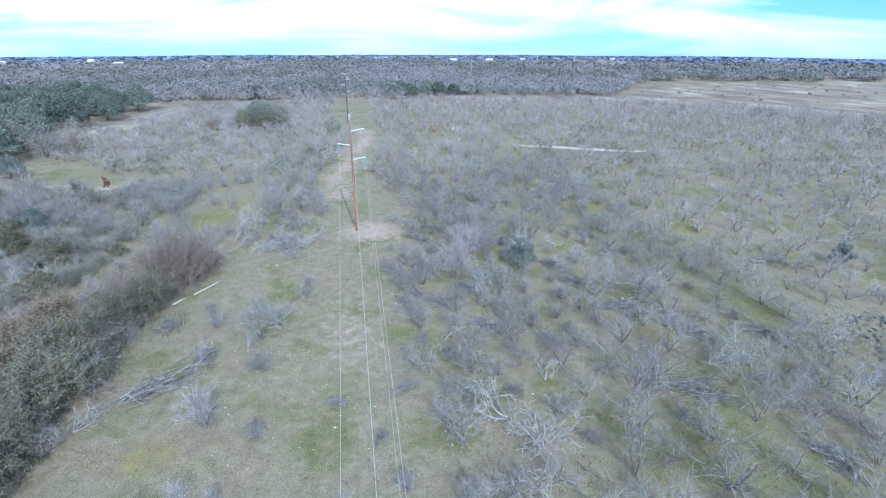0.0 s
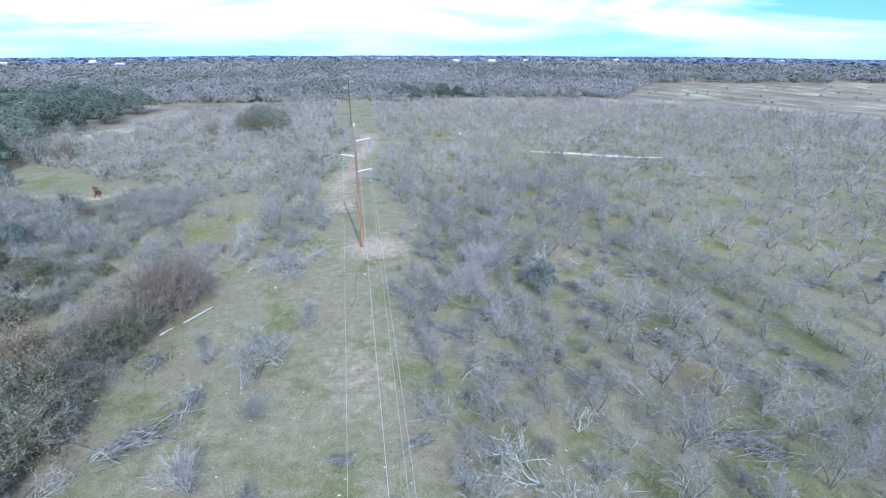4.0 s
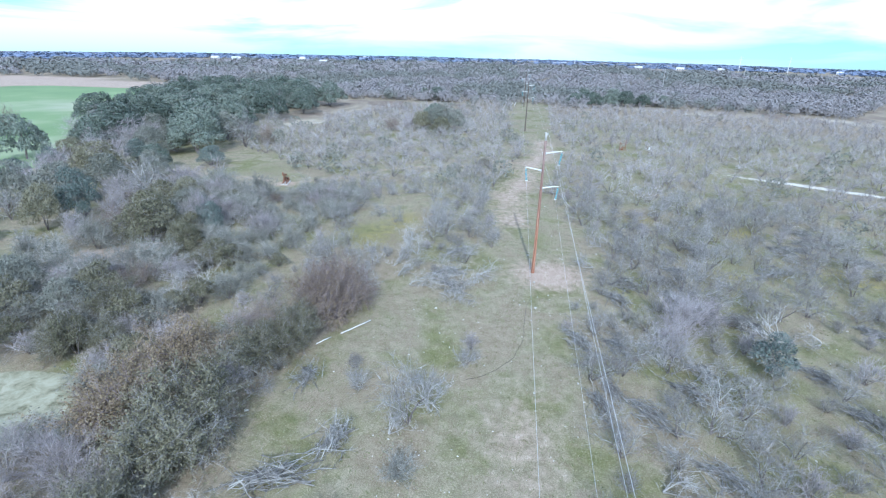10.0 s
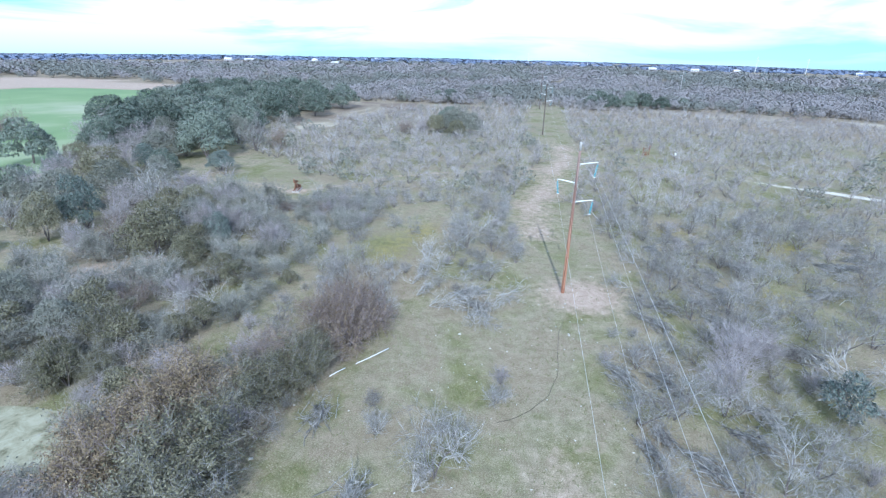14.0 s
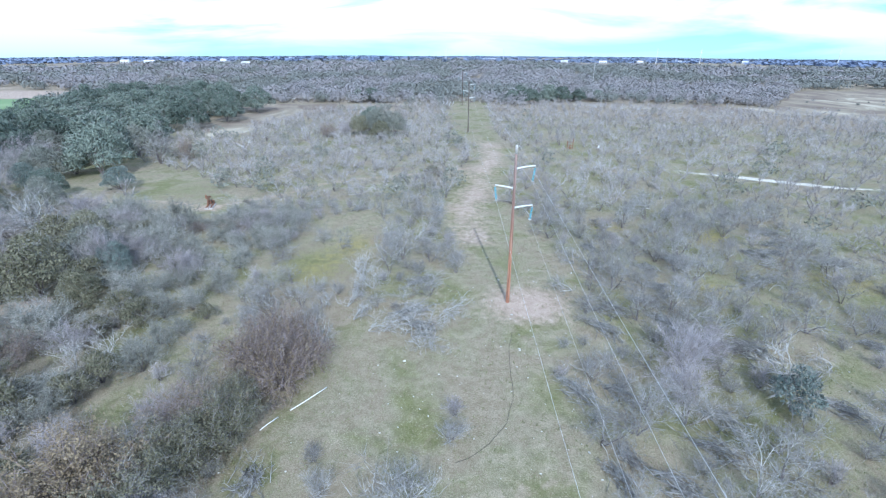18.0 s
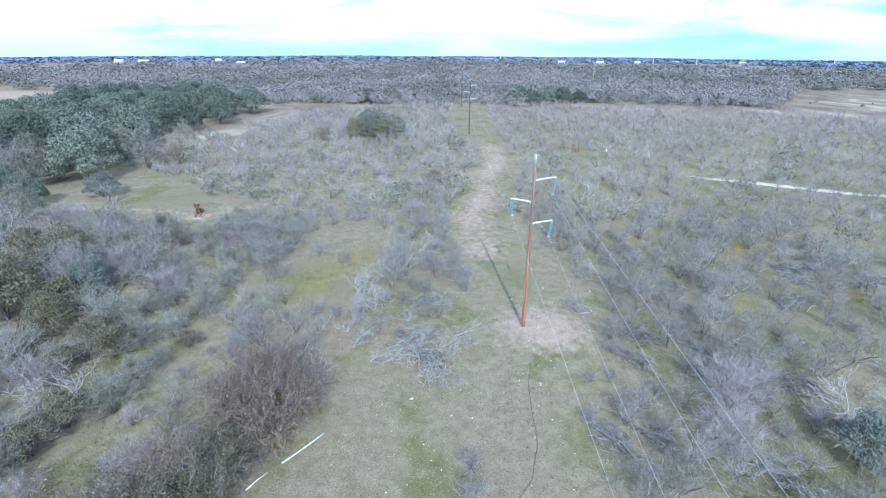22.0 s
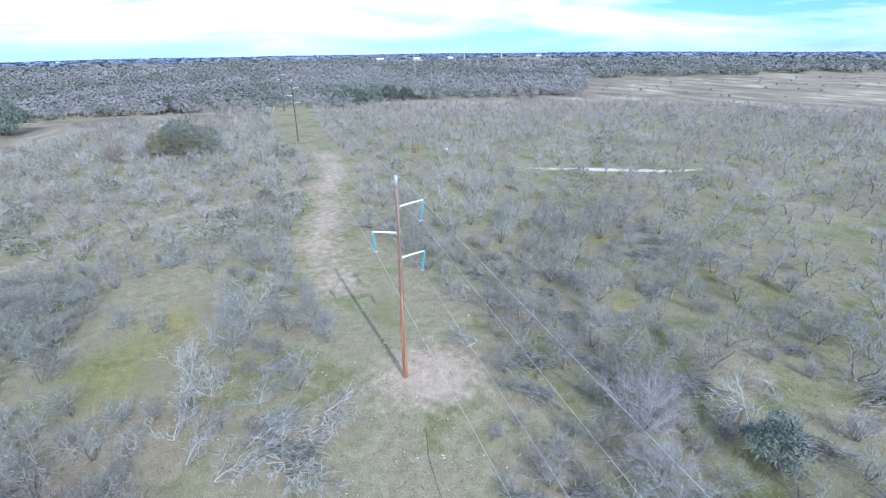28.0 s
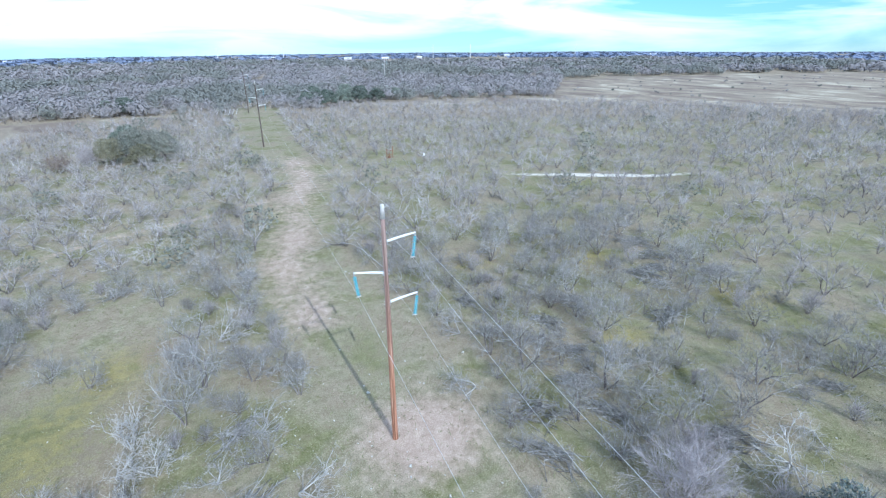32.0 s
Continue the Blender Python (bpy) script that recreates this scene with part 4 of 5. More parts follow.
for x, y, s, t, lg in [(10.9, -2.0, 1.1, 2.4, 0.9), (13.1, 16.1, 0.8, 2.4, 0.9), (15.9, -4.3, 0.9, 2.3, 1.2), (16.0, 0.2, 0.8, 2.5, 1.0), (21.7, -9.4, 1.1, 2.6, 1.3), (4.2, -15.8, 0.9, 2.0, 1.3), (7.8, -15.9, 0.8, 2.0, 1.0), (17.6, 20.3, 0.8, 2.6, 1.0), (13, -22, 0.9, 2.2, 1.3), (8.6, -25.5, 0.9, 2.4, 1.1), (23.5, 12, 1.0, 2.6, 1.3), (-10.5, 4.6, 0.9, 0.7, 1.4), (6.2, -23, 0.7, 2.2, 1.1), (-22.5, 33.0, 0.8, 0.3, 1.0), (12.5, -31, 0.9, 2.4, 1.2), (33, -36, 0.9, 2.6, 1.2), (19, 9, 0.8, 2.5, 1.2)]:
    brush_pile(x, y, s, t, lg)
    take(x, y, 1.5 * s)

for x, y, s, t, lie in [(-8.6, -4.6, 0.8, -0.4, 1.4), (-14.6, -6.6, 0.9, 0.2, 1.3), (-17.8, -1.6, 0.8, 1.4, 1.2), (-20.6, 33.4, 0.7, 2.4, 1.25), (22.5, -37.5, 0.8, 2.4, 1.3), (31, -41, 0.9, 0.3, 1.3), (15.5, -40.5, 0.8, 1.2, 1.3), (-8.2, -28.0, 0.8, 2.3, 0.6), (-10.8, -31.0, 0.8, 1.1, 0.75)]:
    plant("dead", x, y, s, t, lie, "fallen bleached dead tree lying in the grass" if lie > 0.3 else "")
    take(x, y, 1.6)

for x, y, s, t, lie in [(-7.0, -2.4, 0.85, -0.7, 1.4), (-8.4, -8.8, 0.8, -1.0, 1.4)]:
    plant("dead", x, y, s, t, lie, "fallen bleached dead tree lying in the grass" if lie > 0.3 else "")
    take(x, y, 1.2)
for x, y, s, t, lg in [(-10.8, -3.0, 1.0, 0.9, 1.2), (-9.2, -6.4, 0.9, -0.8, 1.3)]:
    brush_pile(x, y, s, t, lg)
for x, y, kind, w, h in [(-14.2, 7.4, "mesquite", 4.6, 6.6), (-13.1, 11.6, "mesquite", 7.5, 5.6), (-9.7, -29.6, "mesquite", 6.0, 5.2), (-9.3, -34.6, "scrub", 3.2, 1.5), (-8.2, -43.4, "bush", 2.0, 1.3), (-21.9, 15.2, "mesquite", 3.2, 3.4), (-17.8, 28.4, "mesquite", 3.4, 5.0), (-11.9, 42.0, "mesquite", 7.5, 5.0), (-30.1, 3.9, "vase", 2.0, 2.6), (-25.3, 18.1, "mesquite", 2.4, 3.2), (-20.2, -7.4, "mesquite", 3.2, 3.6), (-11.1, 60.2, "olive", 3.2, 1.8), (-17.6, 6.2, "dead", 5.6, 3.6), (-15.6, 2.8, "dead", 4.6, 3.2), (-10.6, -4.0, "dead", 5.4, 1.6), (-12.0, 0.6, "dead", 4.8, 1.5), (-9.0, 4.4, "dead", 6.5, 1.3), (-22.9, 32.2, "dead", 4.2, 2.6), (12.4, -48.0, "dead", 6.0, 3.6), (17.8, -51.4, "mesquite", 3.8, 4.6), (9.2, -51.5, "bush", 3.4, 2.6), (29.9, -48.2, "mesquite", 3.8, 5.0)]:
    plant(kind, x, y, wide=w, high=h)
    take(x, y, w * 0.35)

# the hedge of shrubs along the west of the cleared strip
for x, y in [(-20.2, -12.4), (-22.8, -11.2), (-20.6, -15.6), (-23.8, -14.2), (-22.0, -13.4)]:
    plant("redbush", x, y, wide=6.6, high=4.9)
    take(x, y, 2.0)
for x, y, kind, s in [(-18.8, -9.6, "bush", 1.6), (-23.4, -18.8, "hedge_olive", 0.7), (-22.8, -22.2, "hedge_olive", 0.85), (-25.4, -21.2, "redbush", 0.9), (-24.8, -25.4, "hedge_olive", 0.9), (-27.6, -23.8, "dome", 0.95), (-28.8, -19.6, "dome", 0.8), (-28.6, -28.0, "hedge_rust", 1.1), (-25.4, -28.6, "dome", 1.1), (-31.0, -31.5, "hedge_rust", 0.8)]:
    plant(kind, x, y, s)
    take(x, y, 2.0 * s)
# scrub and trees west of the hedge
for x, y, kind, s in [(-38.5, -5.8, "olive", 0.8), (-32.3, -4.6, "olive", 0.5), (-34.4, 3.9, "scrub", 0.75), (-41.7, 11.7, "scrub", 0.9), (-47.8, 5.0, "tree_blue", 0.7), (-52.7, 8.0, "tree_sage", 0.85), (-33.9, -23.4, "dome", 0.8), (-36.6, -18.2, "olive", 0.75), (-39.4, -24.8, "hedge_olive", 0.65), (-42.6, -26.4, "hedge_olive", 0.7), (-33.3, -7.4, "scrub", 0.65), (-36.0, -11.1, "scrub", 0.75), (-40.2, -20.6, "olive", 0.95), (-35.5, -1.0, "scrub", 0.75), (-33.4, 1.2, "scrub", 0.7), (-39.4, 9.4, "scrub", 0.9), (-37.4, 15.6, "scrub", 0.75), (-43.4, 15.0, "scrub", 0.8), (-38.2, 2.2, "scrub", 0.95), (-30.4, -9.1, "bush", 0.7), (-29.6, -5.8, "bush", 0.6), (-41.0, 5.6, "olive", 0.7), (-44.4, 9.0, "mesquite", 1.2), (-31.4, -15.0, "vase", 0.8), (-36.2, 7.0, "mesquite", 0.9)]:
    plant(kind, x, y, s)
    take(x, y, 2.0 * s)
for x, y, s in [(-39.6, -13.8, 1.0), (-38.2, -11.6, 0.8), (-38.0, 5.2, 0.8), (-27.0, -26.2, 1.1)]:
    plant("dead", x, y, s, None, 0.1)
    take(x, y, 1.5)
for x, y, kind, s in [(-25.0, -32.6, "hedge_olive", 1.15), (-28.6, -34.4, "hedge_rust", 1.15), (-24.8, -36.8, "hedge_olive", 1.1), (-27.2, -40.0, "dome", 1.0), (-24.8, -42.4, "hedge_olive", 0.9), (-28.0, -45.2, "dome", 1.0), (-25.2, -47.6, "hedge_olive", 1.05), (-30.4, -38.8, "dome", 1.1), (-27.4, -51.0, "redbush", 0.9), (-31.6, -43.4, "dome", 1.05), (-24.4, -54.0, "hedge_olive", 0.95)]:
    plant(kind, x, y, s)
    take(x, y, 2.0 * s)
# oaks behind the cleared strip and the clump beside the line
for x, y, kind, s in [(24, 216, "oak", 0.95), (33, 214, "oak", 1.05), (42, 221, "oak", 0.9), (51, 226, "oak", 1.05), (60, 228, "oak", 0.9), (29, 232, "oak", 1.1), (46, 236, "oak", 1.1), (72, 234, "oak", 0.8), (-50, 223, "oak", 0.95), (-57, 226, "oak", 0.8), (-47.2, -2.2, "tree_olive", 0.6), (-57, 14, "tree_olive", 0.8), (-64, -16, "tree_blue", 0.85), (-56, -18, "tree_sage", 0.7), (-60, -23, "tree_olive", 0.8), (-48, -20, "tree_sage", 0.6)]:
    plant(kind, x, y, s)
    take(x, y, 3.2)
for x, y, kind, w, h in [(-36.5, 112.5, "tree_olive", 7.5, 6.4), (-31.0, 113.5, "tree_sage", 9.5, 8.2), (-25.5, 112, "tree_sage", 8.5, 7.6), (-29.5, 107.5, "tree_olive", 7.0, 5.4), (-41.5, 113, "dome", 6.5, 5.8), (-21, 110, "greybig", 6.5, 5.6), (-34, 118, "oak", 9.0, 8.4), (-46, 108, "redbush", 5.5, 5.0)]:
    plant(kind, x, y, wide=w, high=h)
    take(x, y, w * 0.36)
# the western wood, crown by crown: place, kind, width, height
for x, y, kind, w, h in [
    (-53.5, -0.1, "tree_olive", 8.7, 7.3), (-48.9, 5.0, "dome", 5.7, 6.8), (-70.7, 6.5, "tree_blue", 6.5, 8.2), (-88.8, 30.1, "tree_olive", 10.7, 7.3), (-96.0, 29.0, "dome", 9.1, 6.2),
    (-105.0, 60.7, "dome", 13.9, 7.2), (-124.7, 67.7, "dome", 12.6, 6.8), (-126.8, 82.0, "tree_sage", 12.1, 6.6), (-93.1, 69.9, "oak", 16.0, 11.2), (-120.5, 91.4, "oak", 16.2, 8.9),
    (-77.4, 68.1, "greybig", 11.9, 9.4), (-72.6, 71.8, "redbush", 5.3, 6.2), (-118.7, 41.8, "oak", 11.7, 10.1), (-153.9, 67.2, "redbush", 9.8, 8.3), (-156.0, 106.5, "oak", 15.7, 9.4),
    (-159.5, 151.0, "oak", 15.4, 9.4), (-142.3, 154.7, "oak", 19.3, 10.1), (-110.3, 132.2, "oak", 15.0, 12.1), (-102.7, 141.5, "greybig", 8.3, 8.5), (-94.9, 146.4, "oak", 13.5, 10.6),
    (-95.2, 178.8, "oak", 16.5, 11.0), (-90.7, 57.7, "olive", 6.9, 3.3), (-73.1, 18.3, "dome", 7.4, 4.5), (-81.0, 3.7, "greybig", 5.6, 5.9), (-71.7, 1.0, "tree_olive", 5.8, 7.1),
    (-67.5, 9.3, "dome", 4.5, 4.7), (-66.4, 26.4, "dome", 9.7, 4.4), (-75.7, 29.9, "tree_sage", 6.7, 6.2), (-41.3, -26.1, "olive", 3.1, 4.3), (-42.0, -19.8, "hedge_olive", 5.9, 4.6),
    (-54.0, -18.7, "scrub", 5.5, 3.2), (-45.3, -26.8, "vase", 3.9, 2.5), (-62.3, -6.9, "scrub", 5.0, 3.1), (-65.8, -7.9, "greybig", 4.3, 3.9), (-63.8, -1.8, "dome", 3.9, 4.4),
    (-60.5, -14.6, "scrub", 4.4, 3.4), (-40.9, -1.6, "scrub", 5.8, 3.8), (-39.3, 4.6, "dome", 5.5, 4.2), (-34.0, 8.2, "scrub", 5.7, 3.5), (-33.7, -13.7, "scrub", 4.7, 3.0),
    (-48.3, -25.8, "olive", 3.0, 2.8)]:
    plant(kind, x, y, wide=w, high=h, label="rounded grey twiggy tree in the western wood" if kind == "dome" and h > 5 else "")
    take(x, y, w * 0.42)


def thicket(x, y):
    """How dense bare brush stands at a place of the plan."""
    n = noise.noise(Vector((x * 0.045, y * 0.045, 3.1))) + 0.5 * noise.noise(Vector((x * 0.13, y * 0.13, 7.7)))
    return n


def cover_at(x, y):
    if inside(CORRIDOR, x, y) or inside(OLIVE, x, y) or inside(PUMP_CLEAR, x, y) or inside(WEST_CLEAR, x, y):
        return ""
    if inside(HAY_W, x, y) or inside(HAY_E, x, y) or inside(CROP, x, y) or inside(PLOUGH, x, y):
        return ""
    if ((x - POND[0]) / (POND[2] + 1.0)) ** 2 + ((y - POND[1]) / (POND[3] + 1.0)) ** 2 < 1:
        return ""
    p = np.array([x]), np.array([y])
    if near_line(ROAD, *p)[0] < 2.0 or near_line(TRACK_W, *p)[0] < 1.5:
        return ""
    if (x - WELL[0]) ** 2 + (y - WELL[1] + 3) ** 2 < 45:
        return ""
    if inside(OAKS, x, y):
        return "oak"
    if x < -30 and y < 30:
        return "mixed"
    return "mesquite"


MIDDLE, OAK_STUFF = [], []
rng_p = np.random.default_rng(21)


def scatter():
    cells = {}

    def clear(x, y, r):
        for i in range(int(x // 6) - 1, int(x // 6) + 2):
            for j in range(int(y // 6) - 1, int(y // 6) + 2):
                for a, b, c in cells.get((i, j), ()):
                    if (x - a) ** 2 + (y - b) ** 2 < ((r + c) * 0.72) ** 2:
                        return False
        return True

    def put(x, y, r):
        cells.setdefault((int(x // 6), int(y // 6)), []).append((x, y, r))

    for t in TAKEN:
        put(*t)
    counts = {"mesquite": GROUPS_COUNT.get("mesquite", 0), "bush": GROUPS_COUNT.get("bush", 0)}
    # oaks first
    for _ in range(1500):
        x, y = rng_p.uniform(-195, -60), rng_p.uniform(-35, 240)
        gap = 5.4 if y > 50 else 4.6
        if cover_at(x, y) != "oak" or not clear(x, y, gap):
            continue
        put(x, y, gap)
        u = rng_p.uniform()
        edge = x > -110
        if y < 50 and u < 0.8:
            which = "tree_sage" if u < 0.2 else "tree_olive" if u < 0.32 else "tree_blue" if u < 0.38 else "greybig" if u < 0.5 else "dome" if u < 0.76 else "oak"
            w = rng_p.uniform(6.0, 9.5)
            plant(which, x, y, wide=w, high=w * rng_p.uniform(0.72, 0.9), label="rounded grey twiggy tree in the western wood" if which == "dome" else "")
        elif u < 0.8:
            plant("oak", x, y, rng_p.uniform(1.05, 1.5))
        elif u < 0.9:
            plant("greybig", x, y, rng_p.uniform(0.9, 1.15))
        else:
            plant("tree_sage", x, y, rng_p.uniform(0.9, 1.2))
    # the brush nearest to the path, as things
    for _ in range(14000):
        x, y = rng_p.uniform(-62, 46), rng_p.uniform(-60, 36)
        kind = cover_at(x, y)
        if not kind or kind == "oak":
            continue
        size = rng_p.uniform(0.6, 1.15) if x < 8 else rng_p.uniform(0.7, 1.4)
        dens = thicket(x, y)
        if kind == "mesquite" and dens < (-0.12 if x < 6 else -0.09) and rng_p.uniform() < 0.85:
            continue
        r = (1.42 * size + 0.28) if x < 6 else (1.5 * size + 0.3)
        if kind == "mixed":
            size *= 1.15 if x < -46 else 0.9 if y < 15 else 0.7
            r = 1.55 * size
            if x > -46 and rng_p.uniform() < (0.4 if dens > 0.0 else 0.86):
                continue
        if not clear(x, y, r):
            continue
        u = rng_p.uniform()
        if kind == "mixed":
            if x > -34 and y < 14:
                continue
            put(x, y, r)
            which = "scrub" if u < 0.5 else "dome" if u < 0.66 else "mesquite" if u < 0.86 else "olive" if u < 0.97 else "redbush"
            if y > 14 and x > -52 and which == "olive":
                which = "scrub"
            plant(which, x, y, size * {"scrub": 1.15, "dome": 0.95, "mesquite": 1.2, "olive": 1.05, "redbush": 0.85, "rust": 0.9}[which])
            continue
        put(x, y, r)
        if u < 0.66:
            plant("mesquite", x, y, size * 1.12)
        elif u < 0.83:
            plant("bush", x, y, size * 1.1)
        elif u < 0.92:
            plant("vase", x, y, size)
        elif u < 0.965:
            plant("dead", x, y, size * 0.9, None, rng_p.uniform(0.9, 1.4), "fallen bleached dead tree lying in the grass")
        else:
            brush_pile(x, y, size, rng_p.uniform(1.9, 2.9))
    # the brush further out
    for _ in range(34000):
        x, y = rng_p.uniform(-95, 235), rng_p.uniform(-60, 232)
        if -62 < x < 46 and y < 36:
            continue
        kind = cover_at(x, y)
        if not kind or kind == "oak" or abs(x) > 75 + (y + 75) * 1.0:
            continue
        size = rng_p.uniform(0.6, 1.6)
        if thicket(x, y) < (-0.16 if x > 0 else -0.26) and rng_p.uniform() < 0.75:
            continue
        r = (1.5 if x > 0 else 1.3) * size + 0.2 + 0.003 * max(0, y - 60)
        if not clear(x, y, r):
            continue
        put(x, y, r)
        MIDDLE.append((x, y, size, 1 if rng_p.uniform() < (0.06 if x < 0 else 0.02) else 2 if y < 95 and -60 < x < 90 else 0))


scatter()


def merged(shapes, places, mats, name, label, sink=0.05):
    """Many joined copies of light shapes: shapes are (verts, tris, material index) sets."""
    vs, ts, ix, n = [], [], [], 0
    r = np.random.default_rng(5)
    for x, y, size, which in places:
        opts = shapes[which]
        v, t, m = opts[int(r.integers(len(opts)))]
        a = r.uniform(0, 6.28)
        c, s = np.cos(a) * size, np.sin(a) * size
        w = np.stack([v[:, 0] * c - v[:, 1] * s + x, v[:, 0] * s + v[:, 1] * c + y, v[:, 2] * size * r.uniform(0.85, 1.15) * (1.0 if size < 1.3 else 1.3 / size) + at_land(x, y) - sink], 1)
        vs.append(w), ts.append(t + n), ix.append(m)
        n += len(v)
    me = tri_mesh(name, np.concatenate(vs), np.concatenate(ts), mats, np.concatenate(ix))
    return tagged(new(name, me), label, "brush", kind="stuff")


def light_bare(seed, twig=0.034, side=4):
    r = np.random.default_rng(seed)
    out = {}
    for k in range(3):
        a = 2 * np.pi * k / 3 + r.uniform(-0.5, 0.5)
        t = r.uniform(0.3, 0.8)
        grow(r, (0, 0, -0.1), (np.cos(a) * t, np.sin(a) * t, 1), 2.2, 0.075, 0, 1, out, (2, 3), lift=0.06)
    t0 = tubes(out[0], 3)
    t1 = tubes([(*s[:6], 0.04, 0) for s in out[1]], 3, True)
    tips = fuzz(r, out[1], side, 0.85, twig)
    v, t = join(t0, t1, blades(tips))
    v = v * 3.8 / v[:, 2].max()
    ix = np.zeros(len(t), int)
    ix[:len(t0[1])] = 1
    return v, t, ix


def light_leafy(seed):
    r = np.random.default_rng(seed)
    p = r.normal(size=(150, 3))
    p /= np.linalg.norm(p, axis=1, keepdims=True)
    c = p * (1.7, 1.7, 1.3) * r.uniform(0.65, 1.05, (150, 1)) + (0, 0, 1.7)
    c[:, 2] = np.maximum(c[:, 2], 0.15)
    v, t = leaves(r, c, 0.22)
    return v, t, np.full(len(t), 2)


merged([[light_bare(s) for s in range(300, 308)], [light_leafy(s) for s in range(310, 314)], [light_bare(s, 0.019, 10) for s in range(320, 330)]], MIDDLE, ("mid_grey", "bark", "leaf_sage"), "thicket", "leafless grey mesquite thicket reaching into the distance")


# ---------------- far woods ----------------
def far_crown(seed, sprays, high, wide, size, mat, spread=0.35):
    """A far crown: uneven lobes of sprays with a frayed outline."""
    r = np.random.default_rng(seed)
    cs, ps = [], []
    for _ in range(4):
        a, d = r.uniform(0, 6.28), wide * 0.24 * np.sqrt(r.uniform())
        p = r.normal(size=(max(2, sprays // 4), 3))
        p[:, 2] = np.abs(p[:, 2]) - 0.7
        p /= np.linalg.norm(p, axis=1, keepdims=True)
        far = (1 - spread + spread * r.uniform(0, 1.3, len(p)))[:, None] * np.where(p[:, 2:] < 0, 0.9, 1.0)
        cs.append(p * far * (wide * 0.32, wide * 0.32, high * 0.4) + (np.cos(a) * d, np.sin(a) * d, high * r.uniform(0.35, 0.58)))
        ps.append(p)
    c, up = np.concatenate(cs), np.concatenate(ps)
    c[:, 2] = np.maximum(c[:, 2], 0.2)
    n = len(c)
    up = up * 0.8 + r.normal(size=(n, 3)) * 0.25 + (0, -0.1, 0.5)
    up /= np.linalg.norm(up, axis=1, keepdims=True)
    e = np.cross(up, r.normal(size=(n, 3)))
    e /= np.linalg.norm(e, axis=1, keepdims=True) + 1e-9
    f = np.cross(up, e)
    k = size * 1.75 * r.uniform(0.7, 1.3, (n, 1))
    v = np.stack([c + e * k, c - e * k * 0.5 + f * k * 0.8, c - e * k * 0.5 - f * k * 0.8], 1).reshape(-1, 3)
    v[:, 2] = np.maximum(v[:, 2], 0.1)
    return v, np.arange(n * 3).reshape(-1, 3), np.full(n, mat)


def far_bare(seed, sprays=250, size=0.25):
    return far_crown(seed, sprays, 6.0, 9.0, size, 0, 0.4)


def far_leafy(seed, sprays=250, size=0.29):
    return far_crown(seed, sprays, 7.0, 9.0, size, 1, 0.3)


def far_places():
    r = np.random.default_rng(33)
    out = []
    for lo, hi, n, grow_by in ((205, 420, 4400, 1.15), (420, 800, 3600, 1.8), (800, 1500, 2600, 3.0), (1500, 4200, 3000, 5.0)):
        for _ in range(n):
            d = math.sqrt(r.uniform(lo * lo, hi * hi))
            a = r.uniform(-1.15, 1.25)
            x, y = d * math.sin(a), d * math.cos(a) - 50
            if y < 60 or inside(HAY_W, x, y) or inside(HAY_E, x, y) or inside(CROP, x, y) or inside(PLOUGH, x, y) or inside(OAKS, x, y):
                continue
            if y < 212 and -95 < x < 235 or inside(FAR_FIELD, x, y):
                continue
            if abs(x) < 9 and y < 225:
                continue
            g = noise.noise(Vector((x * 0.009, y * 0.009, 1.0))) + 0.4 * noise.noise(Vector((x * 0.03, y * 0.03, 5.0)))
            if d > 700 and math.sin(x * 0.0052 + 2.0) * math.sin(y * 0.0047 + 0.6) > 0.62:
                continue
            # dark oaks beyond the east side of the line
            leafy = g > 0.08 or r.uniform() < 0.1
            # crowns beyond 1050 m get the colour with blue haze painted in
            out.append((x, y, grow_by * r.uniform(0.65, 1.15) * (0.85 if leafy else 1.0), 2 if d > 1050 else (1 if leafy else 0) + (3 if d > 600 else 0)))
    return out


merged([[far_bare(s) for s in range(400, 408)], [far_leafy(s) for s in range(420, 426)], [far_crown(s, 16, 6.0, 15, 1.3, 2) for s in range(430, 436)], [far_bare(s, 110, 0.42) for s in range(450, 456)], [far_leafy(s, 110, 0.46) for s in range(460, 464)]], far_places(), ("far_grey", "far_green", "hazed_woods"), "far_woods", "mixed bare and evergreen woods to the horizon")


# a few scattered bushes out on the hay land
def field_bushes():
    r = np.random.default_rng(44)
    out = []
    for _ in range(170):
        x, y = r.uniform(40, 480), r.uniform(80, 290)
        if inside(HAY_E, x, y):
            out.append((x, y, r.uniform(0.1, 0.3), 1 if r.uniform() < 0.35 else 0))
    return out


merged([[far_bare(s) for s in range(440, 443)], [far_leafy(s) for s in range(445, 447)]], field_bushes(), ("far_grey", "far_green"), "field_bushes", "low scattered bushes on dry hay land")


